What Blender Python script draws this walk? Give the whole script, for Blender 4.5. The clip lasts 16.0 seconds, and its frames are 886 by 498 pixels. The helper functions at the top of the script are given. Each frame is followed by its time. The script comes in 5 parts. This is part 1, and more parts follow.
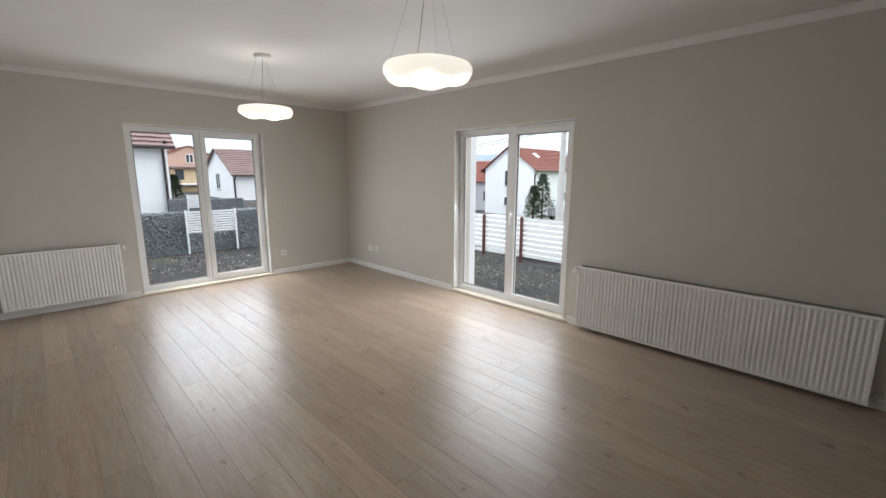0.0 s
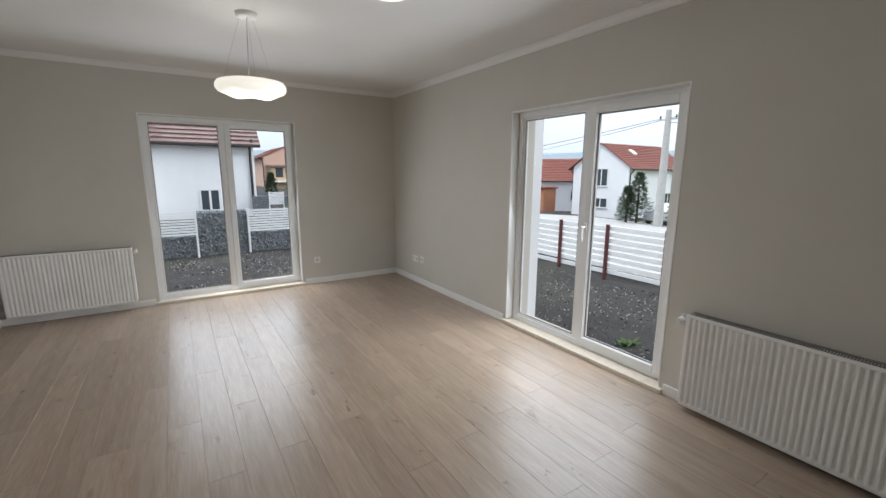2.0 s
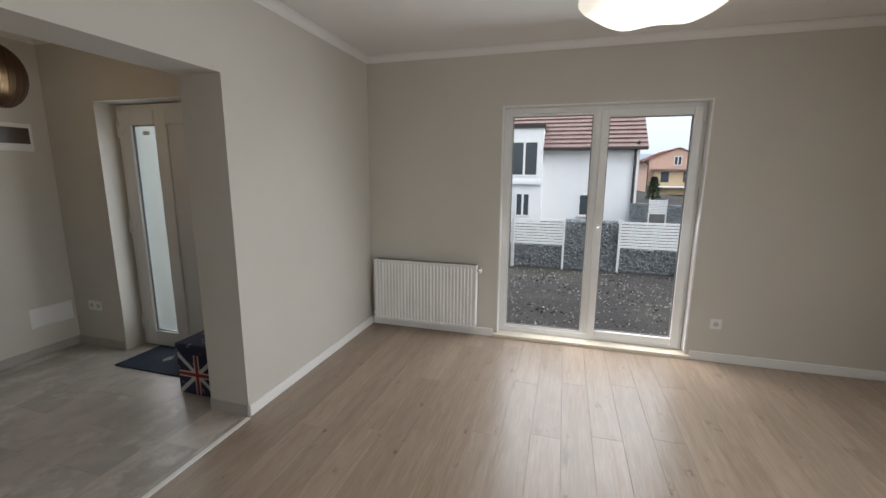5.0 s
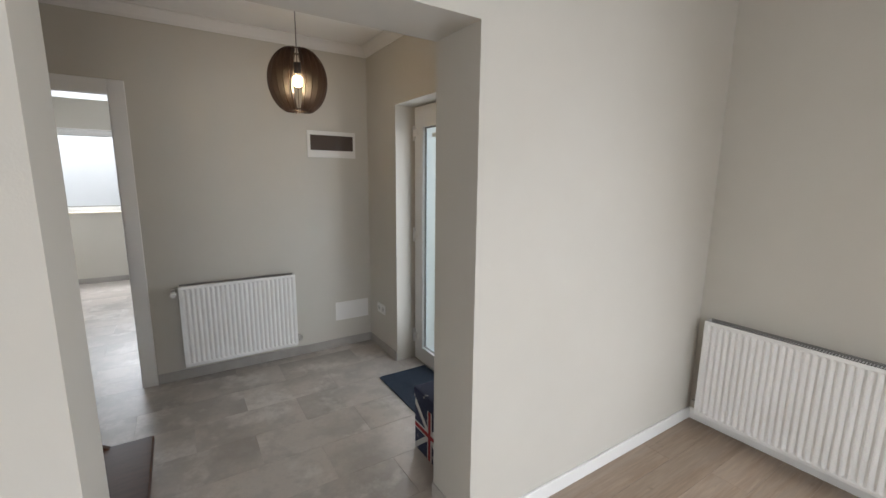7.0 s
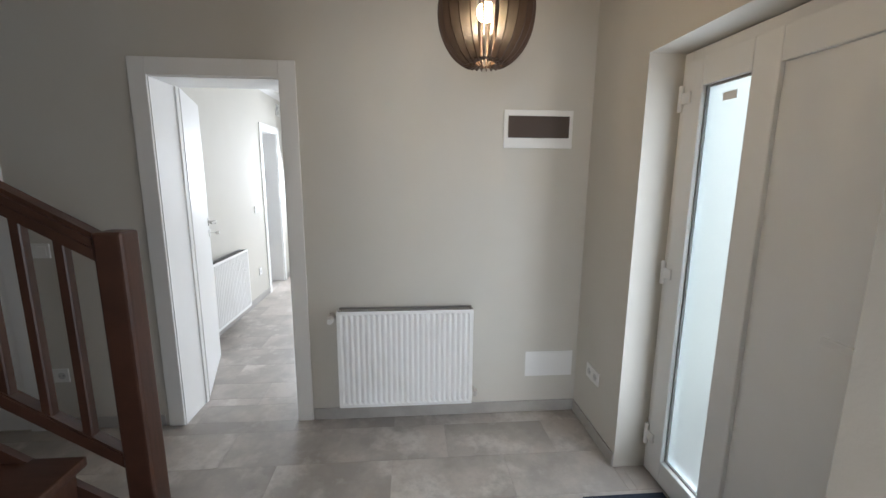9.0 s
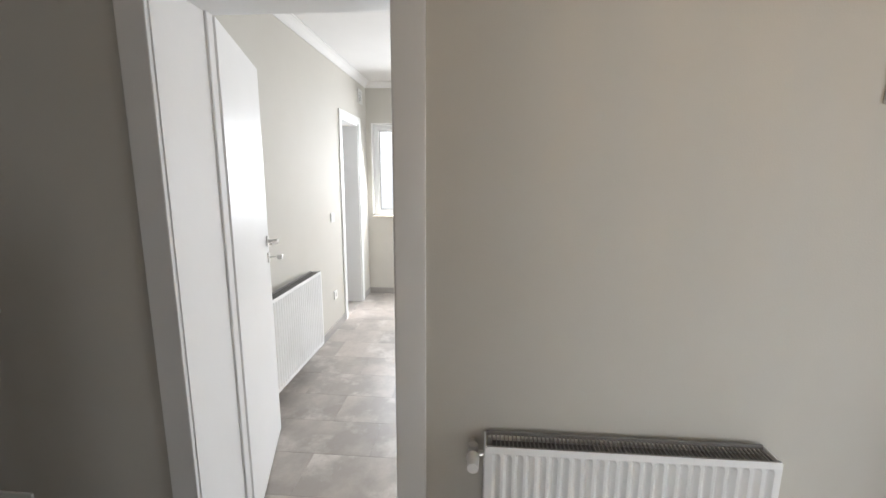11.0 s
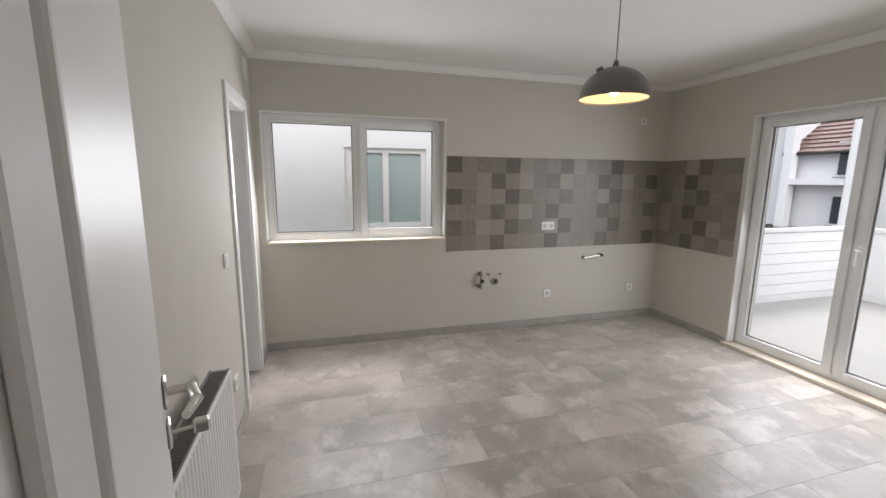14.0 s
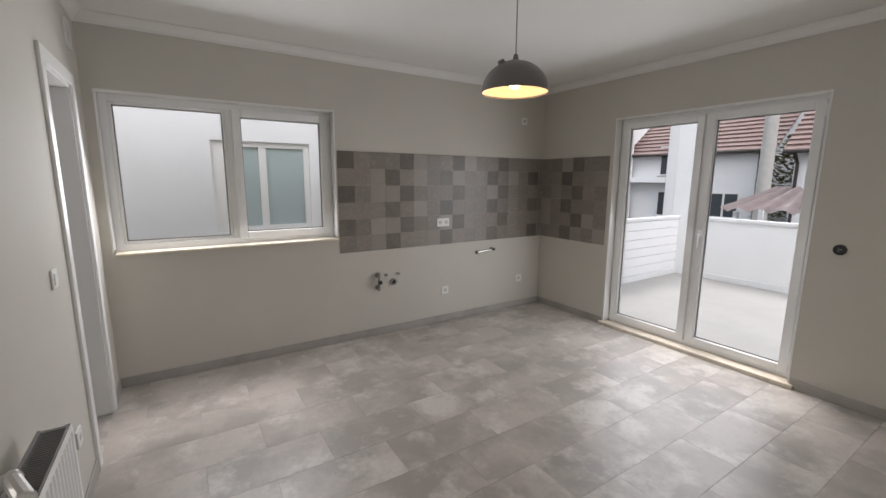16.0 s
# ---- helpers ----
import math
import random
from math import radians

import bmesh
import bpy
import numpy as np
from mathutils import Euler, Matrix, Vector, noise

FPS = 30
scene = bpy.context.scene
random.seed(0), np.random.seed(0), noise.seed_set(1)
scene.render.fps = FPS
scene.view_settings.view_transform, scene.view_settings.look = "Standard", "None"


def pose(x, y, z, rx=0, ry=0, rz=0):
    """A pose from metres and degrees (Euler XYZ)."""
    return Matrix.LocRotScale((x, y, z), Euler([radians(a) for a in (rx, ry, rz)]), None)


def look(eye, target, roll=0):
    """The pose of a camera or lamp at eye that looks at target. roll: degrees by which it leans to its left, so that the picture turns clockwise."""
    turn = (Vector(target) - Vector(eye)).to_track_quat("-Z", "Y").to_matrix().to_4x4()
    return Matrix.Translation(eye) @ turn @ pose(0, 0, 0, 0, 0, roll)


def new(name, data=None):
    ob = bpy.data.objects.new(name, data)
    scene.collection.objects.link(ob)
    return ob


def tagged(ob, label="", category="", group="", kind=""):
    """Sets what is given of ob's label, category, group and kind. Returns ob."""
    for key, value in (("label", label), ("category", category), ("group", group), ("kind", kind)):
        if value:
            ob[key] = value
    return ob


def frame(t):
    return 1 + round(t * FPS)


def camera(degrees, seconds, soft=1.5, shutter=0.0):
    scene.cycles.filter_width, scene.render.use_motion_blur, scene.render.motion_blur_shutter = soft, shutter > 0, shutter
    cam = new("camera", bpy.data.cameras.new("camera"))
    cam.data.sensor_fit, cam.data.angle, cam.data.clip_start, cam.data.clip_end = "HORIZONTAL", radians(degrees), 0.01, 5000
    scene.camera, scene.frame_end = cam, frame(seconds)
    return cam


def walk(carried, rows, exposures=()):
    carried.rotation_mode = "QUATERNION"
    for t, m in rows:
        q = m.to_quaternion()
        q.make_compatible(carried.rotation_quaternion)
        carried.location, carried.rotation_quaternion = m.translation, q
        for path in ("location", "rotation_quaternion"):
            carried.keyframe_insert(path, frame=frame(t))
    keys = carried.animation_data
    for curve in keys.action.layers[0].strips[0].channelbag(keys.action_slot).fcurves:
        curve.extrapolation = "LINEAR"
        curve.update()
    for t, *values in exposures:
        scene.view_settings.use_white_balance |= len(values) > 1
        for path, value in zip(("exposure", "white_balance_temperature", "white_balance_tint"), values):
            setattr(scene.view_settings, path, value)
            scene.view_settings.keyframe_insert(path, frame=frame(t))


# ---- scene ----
cam = camera(94.0, 16.0)
PATH = [
    (0, (0.476, 0.121, 1.509), (1.856, 1.523, 1.15), 0.2),
    (0.5, (0.669, 0.262, 1.503), (2.026, 1.685, 1.139), 0.1),
    (1, (0.99, 0.371, 1.492), (2.295, 1.841, 1.125), 0.1),
    (1.5, (1.274, 0.529, 1.47), (2.488, 2.075, 1.103), 0.2),
    (2, (1.566, 0.758, 1.487), (2.63, 2.411, 1.12), 0.3),
    (2.5, (1.76, 1.001, 1.482), (2.641, 2.759, 1.115), 0.3),
    (3, (1.896, 1.276, 1.491), (2.561, 3.126, 1.125), 0.4),
    (5.5, (1.808, 2.854, 1.504), (0.929, 4.616, 1.157), 0.3),
    (6, (1.648, 3.125, 1.5), (0.458, 4.697, 1.162), 0.3),
    (6.5, (1.47, 3.345, 1.484), (0.018, 4.678, 1.147), 0.5),
    (7, (1.235, 3.558, 1.506), (-0.424, 4.621, 1.164), 0.6),
    (7.5, (0.994, 3.743, 1.506), (-0.819, 4.517, 1.166), 0.5),
    (8, (0.734, 3.868, 1.536), (-1.16, 4.405, 1.182), 0.4),
    (8.5, (0.47, 3.926, 1.507), (-1.471, 4.251, 1.153), 0.5),
    (9, (0.177, 3.929, 1.502), (-1.785, 4.091, 1.148), 0.4),
    (9.5, (-0.161, 3.85, 1.473), (-2.129, 3.898, 1.124), 0.4),
    (12, (-1.622, 3.144, 1.475), (-3.582, 2.957, 1.125), 0.3),
    (12.5, (-1.889, 2.967, 1.482), (-3.854, 2.84, 1.135), 0.3),
    (13, (-2.093, 2.857, 1.502), (-4.063, 2.885, 1.159), 0.4),
    (13.5, (-2.218, 2.793, 1.529), (-4.17, 3.069, 1.191), 0.5),
    (14, (-2.286, 2.688, 1.547), (-4.18, 3.236, 1.211), 0.5),
    (14.5, (-2.364, 2.636, 1.552), (-4.178, 3.407, 1.212), 0.4),
    (15, (-2.426, 2.627, 1.537), (-4.167, 3.553, 1.198), 0.4),
    (15.5, (-2.464, 2.629, 1.522), (-4.156, 3.642, 1.187), 0.3),
    (16, (-2.477, 2.629, 1.511), (-4.142, 3.686, 1.18), 0.3),
]
walk(cam, [(t, look(eye, target, roll)) for t, eye, target, roll in PATH], exposures=[(0, 1.75, 6200, 10), (1.5, 1.57, 6150, 10), (2.5, 1.36, 6080, 10), (3, 1.2, 6100, 10), (5.5, 1.65, 6330, 11), (6, 1.78, 6330, 11), (7, 2.26, 6120, 11), (8, 2.48, 5900, 11), (9, 2.72, 5870, 10), (10, 2.7, 6020, 11), (12, 2.4, 6450, 12), (12.5, 2.15, 6550, 12), (13.5, 1.7, 6500, 14), (15, 1.43, 6500, 15), (16, 1.34, 6500, 15)])

# ---- world and light ----
world = bpy.data.worlds.new("overcast")
scene.world = world
world.use_nodes = True
wn, wl = world.node_tree.nodes, world.node_tree.links
wbg = wn["Background"]
sky = wn.new("ShaderNodeTexSky")
sky.sky_type = "NISHITA"
sky.sun_disc = False
sky.sun_elevation = radians(38)
sky.sun_rotation = radians(120)
sky.dust_density = 6.0
sky.ozone_density = 0.6
grey = wn.new("ShaderNodeHueSaturation")
grey.inputs["Saturation"].default_value = 0.35
wl.new(sky.outputs[0], grey.inputs["Color"])
cloud = wn.new("ShaderNodeMix")
cloud.data_type = "RGBA"
cloud.inputs[0].default_value = 0.75
cloud.inputs[7].default_value = (2.75, 2.95, 3.15, 1)
wl.new(grey.outputs[0], cloud.inputs[6])
wl.new(cloud.outputs[2], wbg.inputs["Color"])
wbg.inputs["Strength"].default_value = 0.14


def lamp(name, kind, power, colour, m, size=None, radius=None):
    data = bpy.data.lights.new(name, kind)
    data.energy, data.color = power, colour
    if size:
        data.shape, data.size, data.size_y = "RECTANGLE", size[0], size[1]
    if radius:
        data.shadow_soft_size = radius
    ob = new(name, data)
    ob.matrix_world = m
    return ob


sun = lamp("sun", "SUN", 1.0, (1.0, 0.97, 0.93), look((0, 0, 30), (14, -8, 0)))
sun.data.angle = radians(25)
DAY = (0.93, 0.97, 1.0)
# the sky's light in the openings, coming in slightly downwards
for name, power, (x, y), (ox, oy), spans in (("daylight_garden", 5.0, (2.09, 6.165), (0, -1), (0.68, 1.46)), ("daylight_street", 5.8, (4.182, 2.96), (-1, 0), (0.68, 1.44)),
                                             ("daylight_window", 6.0, (-6.035, 3.01), (1, 0), (1.52,)), ("daylight_balcony", 5.0, (-4.32, 6.27), (0, -1), (0.68, 1.48))):
    for z in spans:
        lamp(name, "AREA", power * (0.75 if z < 1 else 1.15), DAY, look((x, y, z), (x + ox, y + oy, z - 0.36)), (1.42, 0.74))
lamp("daylight_entry", "AREA", 1.1, DAY, look((-1.395, 5.125, 1.05), (-1.395, 4.125, 1.05)), (0.2, 1.6))

# ---- materials ----


def material(name, colour, rough=0.6, metal=0.0, spots=(), bump=(), vary=0.0, emit=0.0, spec=0.5, coat=0.0):
    """spots: (scale, second colour, amount, low, high[, stretch]); bump: (scale, strength); vary: brightness per piece."""
    m = bpy.data.materials.new(name)
    m.use_nodes = True
    n, l = m.node_tree.nodes, m.node_tree.links
    b = n["Principled BSDF"]
    b.inputs["Roughness"].default_value, b.inputs["Metallic"].default_value = rough, metal
    b.inputs["Specular IOR Level"].default_value = spec
    b.inputs["Coat Weight"].default_value = coat
    rgb = n.new("ShaderNodeRGB")
    rgb.outputs[0].default_value = (*colour, 1)
    out = rgb.outputs[0]
    tc = n.new("ShaderNodeTexCoord")
    pos = tc.outputs["Object"]
    if vary:
        info = n.new("ShaderNodeObjectInfo")
        add = n.new("ShaderNodeVectorMath")
        add.operation = "MULTIPLY_ADD"
        add.inputs[1].default_value = (1, 1, 1)
        sc = n.new("ShaderNodeVectorMath")
        sc.operation = "SCALE"
        sc.inputs[0].default_value = (37.0, 19.0, 53.0)
        l.new(info.outputs["Random"], sc.inputs["Scale"])
        l.new(tc.outputs["Object"], add.inputs[0])
        l.new(sc.outputs[0], add.inputs[2])
        pos = add.outputs[0]
    for scale, second, amount, low, high, *stretch in spots:
        mp = n.new("ShaderNodeMapping")
        mp.inputs["Scale"].default_value = stretch[0] if stretch else (1, 1, 1)
        l.new(pos, mp.inputs[0])
        t = n.new("ShaderNodeTexNoise")
        t.inputs["Scale"].default_value, t.inputs["Detail"].default_value = scale, 6
        t.inputs["Roughness"].default_value = 0.62
        l.new(mp.outputs[0], t.inputs["Vector"])
        r = n.new("ShaderNodeMapRange")
        r.inputs[1].default_value, r.inputs[2].default_value = low, high
        r.inputs[4].default_value = amount
        l.new(t.outputs[0], r.inputs[0])
        mix = n.new("ShaderNodeMix")
        mix.data_type = "RGBA"
        l.new(r.outputs[0], mix.inputs[0])
        l.new(out, mix.inputs[6])
        mix.inputs[7].default_value = (*second, 1)
        out = mix.outputs[2]
    if vary:
        mr = n.new("ShaderNodeMapRange")
        mr.inputs[3].default_value, mr.inputs[4].default_value = 1 - vary, 1 + vary
        l.new(info.outputs["Random"], mr.inputs[0])
        hs = n.new("ShaderNodeHueSaturation")
        l.new(mr.outputs[0], hs.inputs["Value"])
        l.new(out, hs.inputs["Color"])
        out = hs.outputs[0]
    l.new(out, b.inputs["Base Color"])
    last = None
    for scale, strength in bump:
        t = n.new("ShaderNodeTexNoise")
        t.inputs["Scale"].default_value, t.inputs["Detail"].default_value = scale, 4
        l.new(tc.outputs["Object"], t.inputs["Vector"])
        bp = n.new("ShaderNodeBump")
        bp.inputs["Strength"].default_value, bp.inputs["Distance"].default_value = strength, 0.01
        l.new(t.outputs[0], bp.inputs["Height"])
        if last:
            l.new(last.outputs[0], bp.inputs["Normal"])
        last = bp
    if last:
        l.new(last.outputs[0], b.inputs["Normal"])
    if emit:
        b.inputs["Emission Color"].default_value = (*colour, 1)
        b.inputs["Emission Strength"].default_value = emit
    return m


WALL = material("wall_paint", (0.585, 0.559, 0.503), 0.75, spots=[(1.3, (0.54, 0.511, 0.452), 0.6, 0.35, 0.7)], bump=[(180, 0.06), (9, 0.05)], spec=0.25)
CEIL = material("ceiling_paint", (0.78, 0.765, 0.74), 0.85, spots=[(0.9, (0.72, 0.70, 0.67), 0.6, 0.35, 0.7)], bump=[(150, 0.05)], spec=0.2)
PVC = material("white_pvc", (0.80, 0.80, 0.79), 0.32, spots=[(3, (0.75, 0.75, 0.73), 0.5, 0.4, 0.7)], bump=[(60, 0.015)])
ENAMEL = material("radiator_enamel", (0.85, 0.845, 0.83), 0.38, spots=[(4, (0.75, 0.74, 0.71), 0.5, 0.4, 0.7)])
# near-black that paints the shade inside radiators and behind vent slats
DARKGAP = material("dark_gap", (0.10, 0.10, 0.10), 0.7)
DOORWHITE = material("door_white", (0.80, 0.79, 0.77), 0.36, spots=[(2, (0.76, 0.75, 0.72), 0.5, 0.4, 0.7)], bump=[(40, 0.02)])
SILL = material("cream_stone", (0.68, 0.61, 0.50), 0.4, spots=[(22, (0.58, 0.49, 0.37), 0.7, 0.42, 0.68), (120, (0.74, 0.69, 0.60), 0.5, 0.5, 0.6)], bump=[(70, 0.04)])
OAK = material("oak_laminate", (0.315, 0.248, 0.192), 0.34,
               spots=[(3.2, (0.25, 0.17, 0.115), 0.75, 0.42, 0.72, (7, 0.55, 1)), (14, (0.43, 0.325, 0.235), 0.6, 0.45, 0.7, (6, 0.4, 1)),
                      (2.6, (0.15, 0.10, 0.068), 0.85, 0.655, 0.75, (2.0, 0.9, 1)), (7.0, (0.105, 0.067, 0.045), 0.9, 0.645, 0.74, (1.6, 0.8, 1))], bump=[(110, 0.02)], vary=0.09, spec=0.5)
GROUT = material("joint_filler", (0.41, 0.375, 0.34), 0.8)
SEAM = material("plank_seam", (0.23, 0.175, 0.13), 0.8)
TILE = material("concrete_tile", (0.465, 0.42, 0.375), 0.37,
                spots=[(1.9, (0.31, 0.28, 0.25), 0.85, 0.43, 0.59), (3.0, (0.585, 0.55, 0.505), 0.8, 0.52, 0.63), (8, (0.35, 0.318, 0.285), 0.5, 0.52, 0.64), (40, (0.36, 0.335, 0.31), 0.4, 0.5, 0.7)],
                bump=[(30, 0.02)], vary=0.05)
SKIRT = material("tile_skirting", (0.40, 0.375, 0.345), 0.45, spots=[(4, (0.31, 0.29, 0.265), 0.8, 0.4, 0.68)], bump=[(30, 0.02)])
CHROME = material("satin_chrome", (0.62, 0.60, 0.57), 0.28, metal=1.0)
BLACK = material("black_plastic", (0.03, 0.03, 0.03), 0.5)
PLASTIC = material("white_plastic", (0.78, 0.77, 0.74), 0.4)
WELL = material("socket_grey", (0.55, 0.54, 0.52), 0.5)
PANELGLASS = material("smoked_panel", (0.085, 0.065, 0.055), 0.22)
HATCH = material("hatch_white", (0.78, 0.77, 0.75), 0.5)
WOOD = material("stained_wood", (0.072, 0.031, 0.019), 0.42, spots=[(5, (0.034, 0.015, 0.009), 0.8, 0.4, 0.7, (9, 1, 1)), (2, (0.105, 0.048, 0.027), 0.5, 0.45, 0.7)], bump=[(70, 0.05)])
VENEER = material("dark_veneer", (0.075, 0.042, 0.026), 0.5, spots=[(30, (0.04, 0.022, 0.014), 0.7, 0.4, 0.7, (1, 1, 0.15))])
MAT = material("navy_doormat", (0.012, 0.022, 0.040), 0.95, spots=[(90, (0.03, 0.045, 0.07), 0.7, 0.5, 0.65)], bump=[(300, 0.8)])
SHADE = material("taupe_shade", (0.17, 0.155, 0.15), 0.45, bump=[(50, 0.02)])
SHADE_IN = material("cream_shade_lining", (0.78, 0.64, 0.46), 0.6)
CORD = material("grey_cord", (0.25, 0.24, 0.23), 0.6)
OPAL = material("opal_diffuser", (1.0, 0.93, 0.80), 0.4, emit=0.24)
BULB = material("warm_bulb", (1.0, 0.70, 0.36), 0.4, emit=9.0)
RENDER_WHITE = material("white_render", (0.82, 0.83, 0.84), 0.85, spots=[(1.1, (0.77, 0.78, 0.79), 0.6, 0.4, 0.7)], bump=[(120, 0.1)])
ROOF_PALE = material("pale_brown_roof_tile", (0.40, 0.335, 0.33), 0.6, spots=[(3, (0.33, 0.26, 0.255), 0.7, 0.4, 0.7)], bump=[(14, 0.2)])
BRICK = material("orange_brick", (0.46, 0.20, 0.11), 0.85, spots=[(5, (0.38, 0.16, 0.09), 0.7, 0.4, 0.7)], bump=[(20, 0.3)])
PLINTH = material("dark_plinth", (0.12, 0.115, 0.11), 0.9, spots=[(4, (0.08, 0.075, 0.07), 0.7, 0.4, 0.7)])
WEED = material("weed_leaf", (0.10, 0.16, 0.05), 0.7)
RENDER_ORANGE = material("salmon_render", (0.62, 0.42, 0.33), 0.85, spots=[(1.5, (0.56, 0.37, 0.29), 0.6, 0.4, 0.7)])
RENDER_YELLOW = material("ochre_render", (0.60, 0.46, 0.29), 0.85, spots=[(1.5, (0.55, 0.41, 0.25), 0.6, 0.4, 0.7)])
ROOF_RED = material("red_roof_tile", (0.25, 0.095, 0.07), 0.7, spots=[(3, (0.22, 0.06, 0.045), 0.7, 0.4, 0.7)], bump=[(14, 0.3)])
ROOF_BROWN = material("brown_roof_tile", (0.25, 0.18, 0.165), 0.7, spots=[(3, (0.2, 0.115, 0.10), 0.7, 0.4, 0.7)], bump=[(14, 0.3)])
GUTTER = material("dark_gutter", (0.035, 0.025, 0.022), 0.5)
SOIL = material("dark_soil", (0.032, 0.029, 0.028), 0.95, spots=[(2, (0.055, 0.049, 0.044), 0.8, 0.4, 0.7), (25, (0.018, 0.016, 0.015), 0.8, 0.45, 0.65), (60, (0.10, 0.094, 0.088), 0.7, 0.58, 0.66), (0.5, (0.07, 0.07, 0.05), 0.5, 0.5, 0.7)], bump=[(6, 1.0), (18, 1.0), (50, 0.8)])
GRASS = material("hill_grass", (0.10, 0.14, 0.045), 0.95, spots=[(0.06, (0.14, 0.15, 0.07), 0.8, 0.4, 0.7), (0.4, (0.07, 0.10, 0.035), 0.6, 0.4, 0.7)])
ROADM = material("concrete_paving", (0.42, 0.41, 0.40), 0.9, spots=[(0.8, (0.36, 0.35, 0.335), 0.8, 0.4, 0.7)], bump=[(40, 0.15)])
CHIP = material("pale_stone_chips", (0.48, 0.465, 0.44), 0.9, spots=[(6, (0.20, 0.19, 0.18), 0.8, 0.4, 0.6)])
GABION = material("gabion_stone", (0.235, 0.255, 0.268), 0.9, spots=[(14, (0.14, 0.155, 0.165), 0.8, 0.4, 0.65), (6, (0.31, 0.33, 0.34), 0.7, 0.5, 0.7)], bump=[(40, 0.5)])
FENCEW = material("white_fence_paint", (0.78, 0.79, 0.80), 0.5, spots=[(5, (0.7, 0.71, 0.72), 0.5, 0.45, 0.7)])
BALCTILE = material("pale_balcony_tile", (0.46, 0.45, 0.425), 0.6, spots=[(1.5, (0.40, 0.39, 0.37), 0.8, 0.4, 0.7)], bump=[(30, 0.05)])
RUST = material("red_brown_steel", (0.115, 0.03, 0.026), 0.6, spots=[(20, (0.07, 0.02, 0.018), 0.7, 0.4, 0.7)])
CONCRETE = material("pole_concrete", (0.46, 0.45, 0.43), 0.9, spots=[(6, (0.38, 0.37, 0.35), 0.7, 0.4, 0.7)])
LEAF = material("conifer_leaf", (0.10, 0.14, 0.085), 0.8, spots=[(3, (0.12, 0.16, 0.09), 0.8, 0.4, 0.7)])
LEAF_PALE = material("yellow_green_leaf", (0.12, 0.125, 0.055), 0.8, spots=[(3, (0.12, 0.09, 0.05), 0.8, 0.4, 0.7)])
BARK = material("bark", (0.08, 0.055, 0.04), 0.9)
CARPAINT = material("white_car_paint", (0.75, 0.76, 0.77), 0.25)
TYRE = material("rubber_tyre", (0.02, 0.02, 0.02), 0.8)
# blue-grey holds the haze of distance, painted into the ridge
FARWOOD = material("far_ridge", (0.24, 0.29, 0.33), 1.0, spots=[(0.02, (0.20, 0.25, 0.28), 0.8, 0.4, 0.7)])
BRASS = material("galvanised_pipe", (0.30, 0.27, 0.23), 0.45, metal=0.7)

GLASS = bpy.data.materials.new("window_glass")
GLASS.use_nodes = True
gb = GLASS.node_tree.nodes["Principled BSDF"]
gb.inputs["Base Color"].default_value = (0.97, 0.99, 1.0, 1)
gb.inputs["Transmission Weight"].default_value = 1.0
gb.inputs["Roughness"].default_value = 0.0
gb.inputs["IOR"].default_value = 1.05
FROST = bpy.data.materials.new("frosted_glass")
FROST.use_nodes = True
gb = FROST.node_tree.nodes["Principled BSDF"]
gb.inputs["Base Color"].default_value = (0.86, 0.96, 0.98, 1)
gb.inputs["Transmission Weight"].default_value = 1.0
gb.inputs["Roughness"].default_value = 0.55
gb.inputs["IOR"].default_value = 1.2
DARKPANE = material("far_window_pane", (0.06, 0.075, 0.085), 0.12)

# patchwork wall tile: each tile carries 15 cm patches of several greys
PATCH = material("patchwork_tile", (0.238, 0.205, 0.174), 0.38, spots=[(7, (0.20, 0.185, 0.17), 0.7, 0.4, 0.68), (30, (0.36, 0.335, 0.31), 0.4, 0.5, 0.7)], bump=[(60, 0.03)], vary=0.10)
PATCH_DARK = material("patchwork_tile_dark", (0.15, 0.125, 0.103), 0.38, spots=[(8, (0.11, 0.095, 0.085), 0.8, 0.4, 0.68), (60, (0.23, 0.21, 0.19), 0.5, 0.5, 0.7, (1, 1, 6))], bump=[(60, 0.03)], vary=0.14)
PATCH_LIGHT = material("patchwork_tile_light", (0.29, 0.254, 0.219), 0.38, spots=[(7, (0.30, 0.28, 0.26), 0.7, 0.4, 0.68)], bump=[(60, 0.03)], vary=0.10)

# ---- mesh tools ----


def link(name, bm, mat, parent=None, label="", smooth=False):
    bmesh.ops.recalc_face_normals(bm, faces=bm.faces)
    me = bpy.data.meshes.new(name)
    bm.to_mesh(me)
    bm.free()
    if smooth:
        for p in me.polygons:
            p.use_smooth = True
    me.materials.append(mat)
    ob = new(name, me)
    if parent:
        ob.parent = parent
    if label:
        ob["label"] = label
    return ob


part = link


def box(bm, a, b, bevel=0.0, seg=1):
    x0, y0, z0 = (min(a[i], b[i]) for i in range(3))
    x1, y1, z1 = (max(a[i], b[i]) for i in range(3))
    v = [bm.verts.new(p) for p in ((x0, y0, z0), (x1, y0, z0), (x1, y1, z0), (x0, y1, z0), (x0, y0, z1), (x1, y0, z1), (x1, y1, z1), (x0, y1, z1))]
    f = [bm.faces.new([v[i] for i in q]) for q in ((3, 2, 1, 0), (4, 5, 6, 7), (0, 1, 5, 4), (1, 2, 6, 5), (2, 3, 7, 6), (3, 0, 4, 7))]
    if bevel:
        bmesh.ops.bevel(bm, geom=list({e for q in f for e in q.edges}), offset=bevel, segments=seg, affect="EDGES", profile=0.6)
    return bm


def B(a, b, bevel=0.0, seg=1):
    return box(bmesh.new(), a, b, bevel, seg)


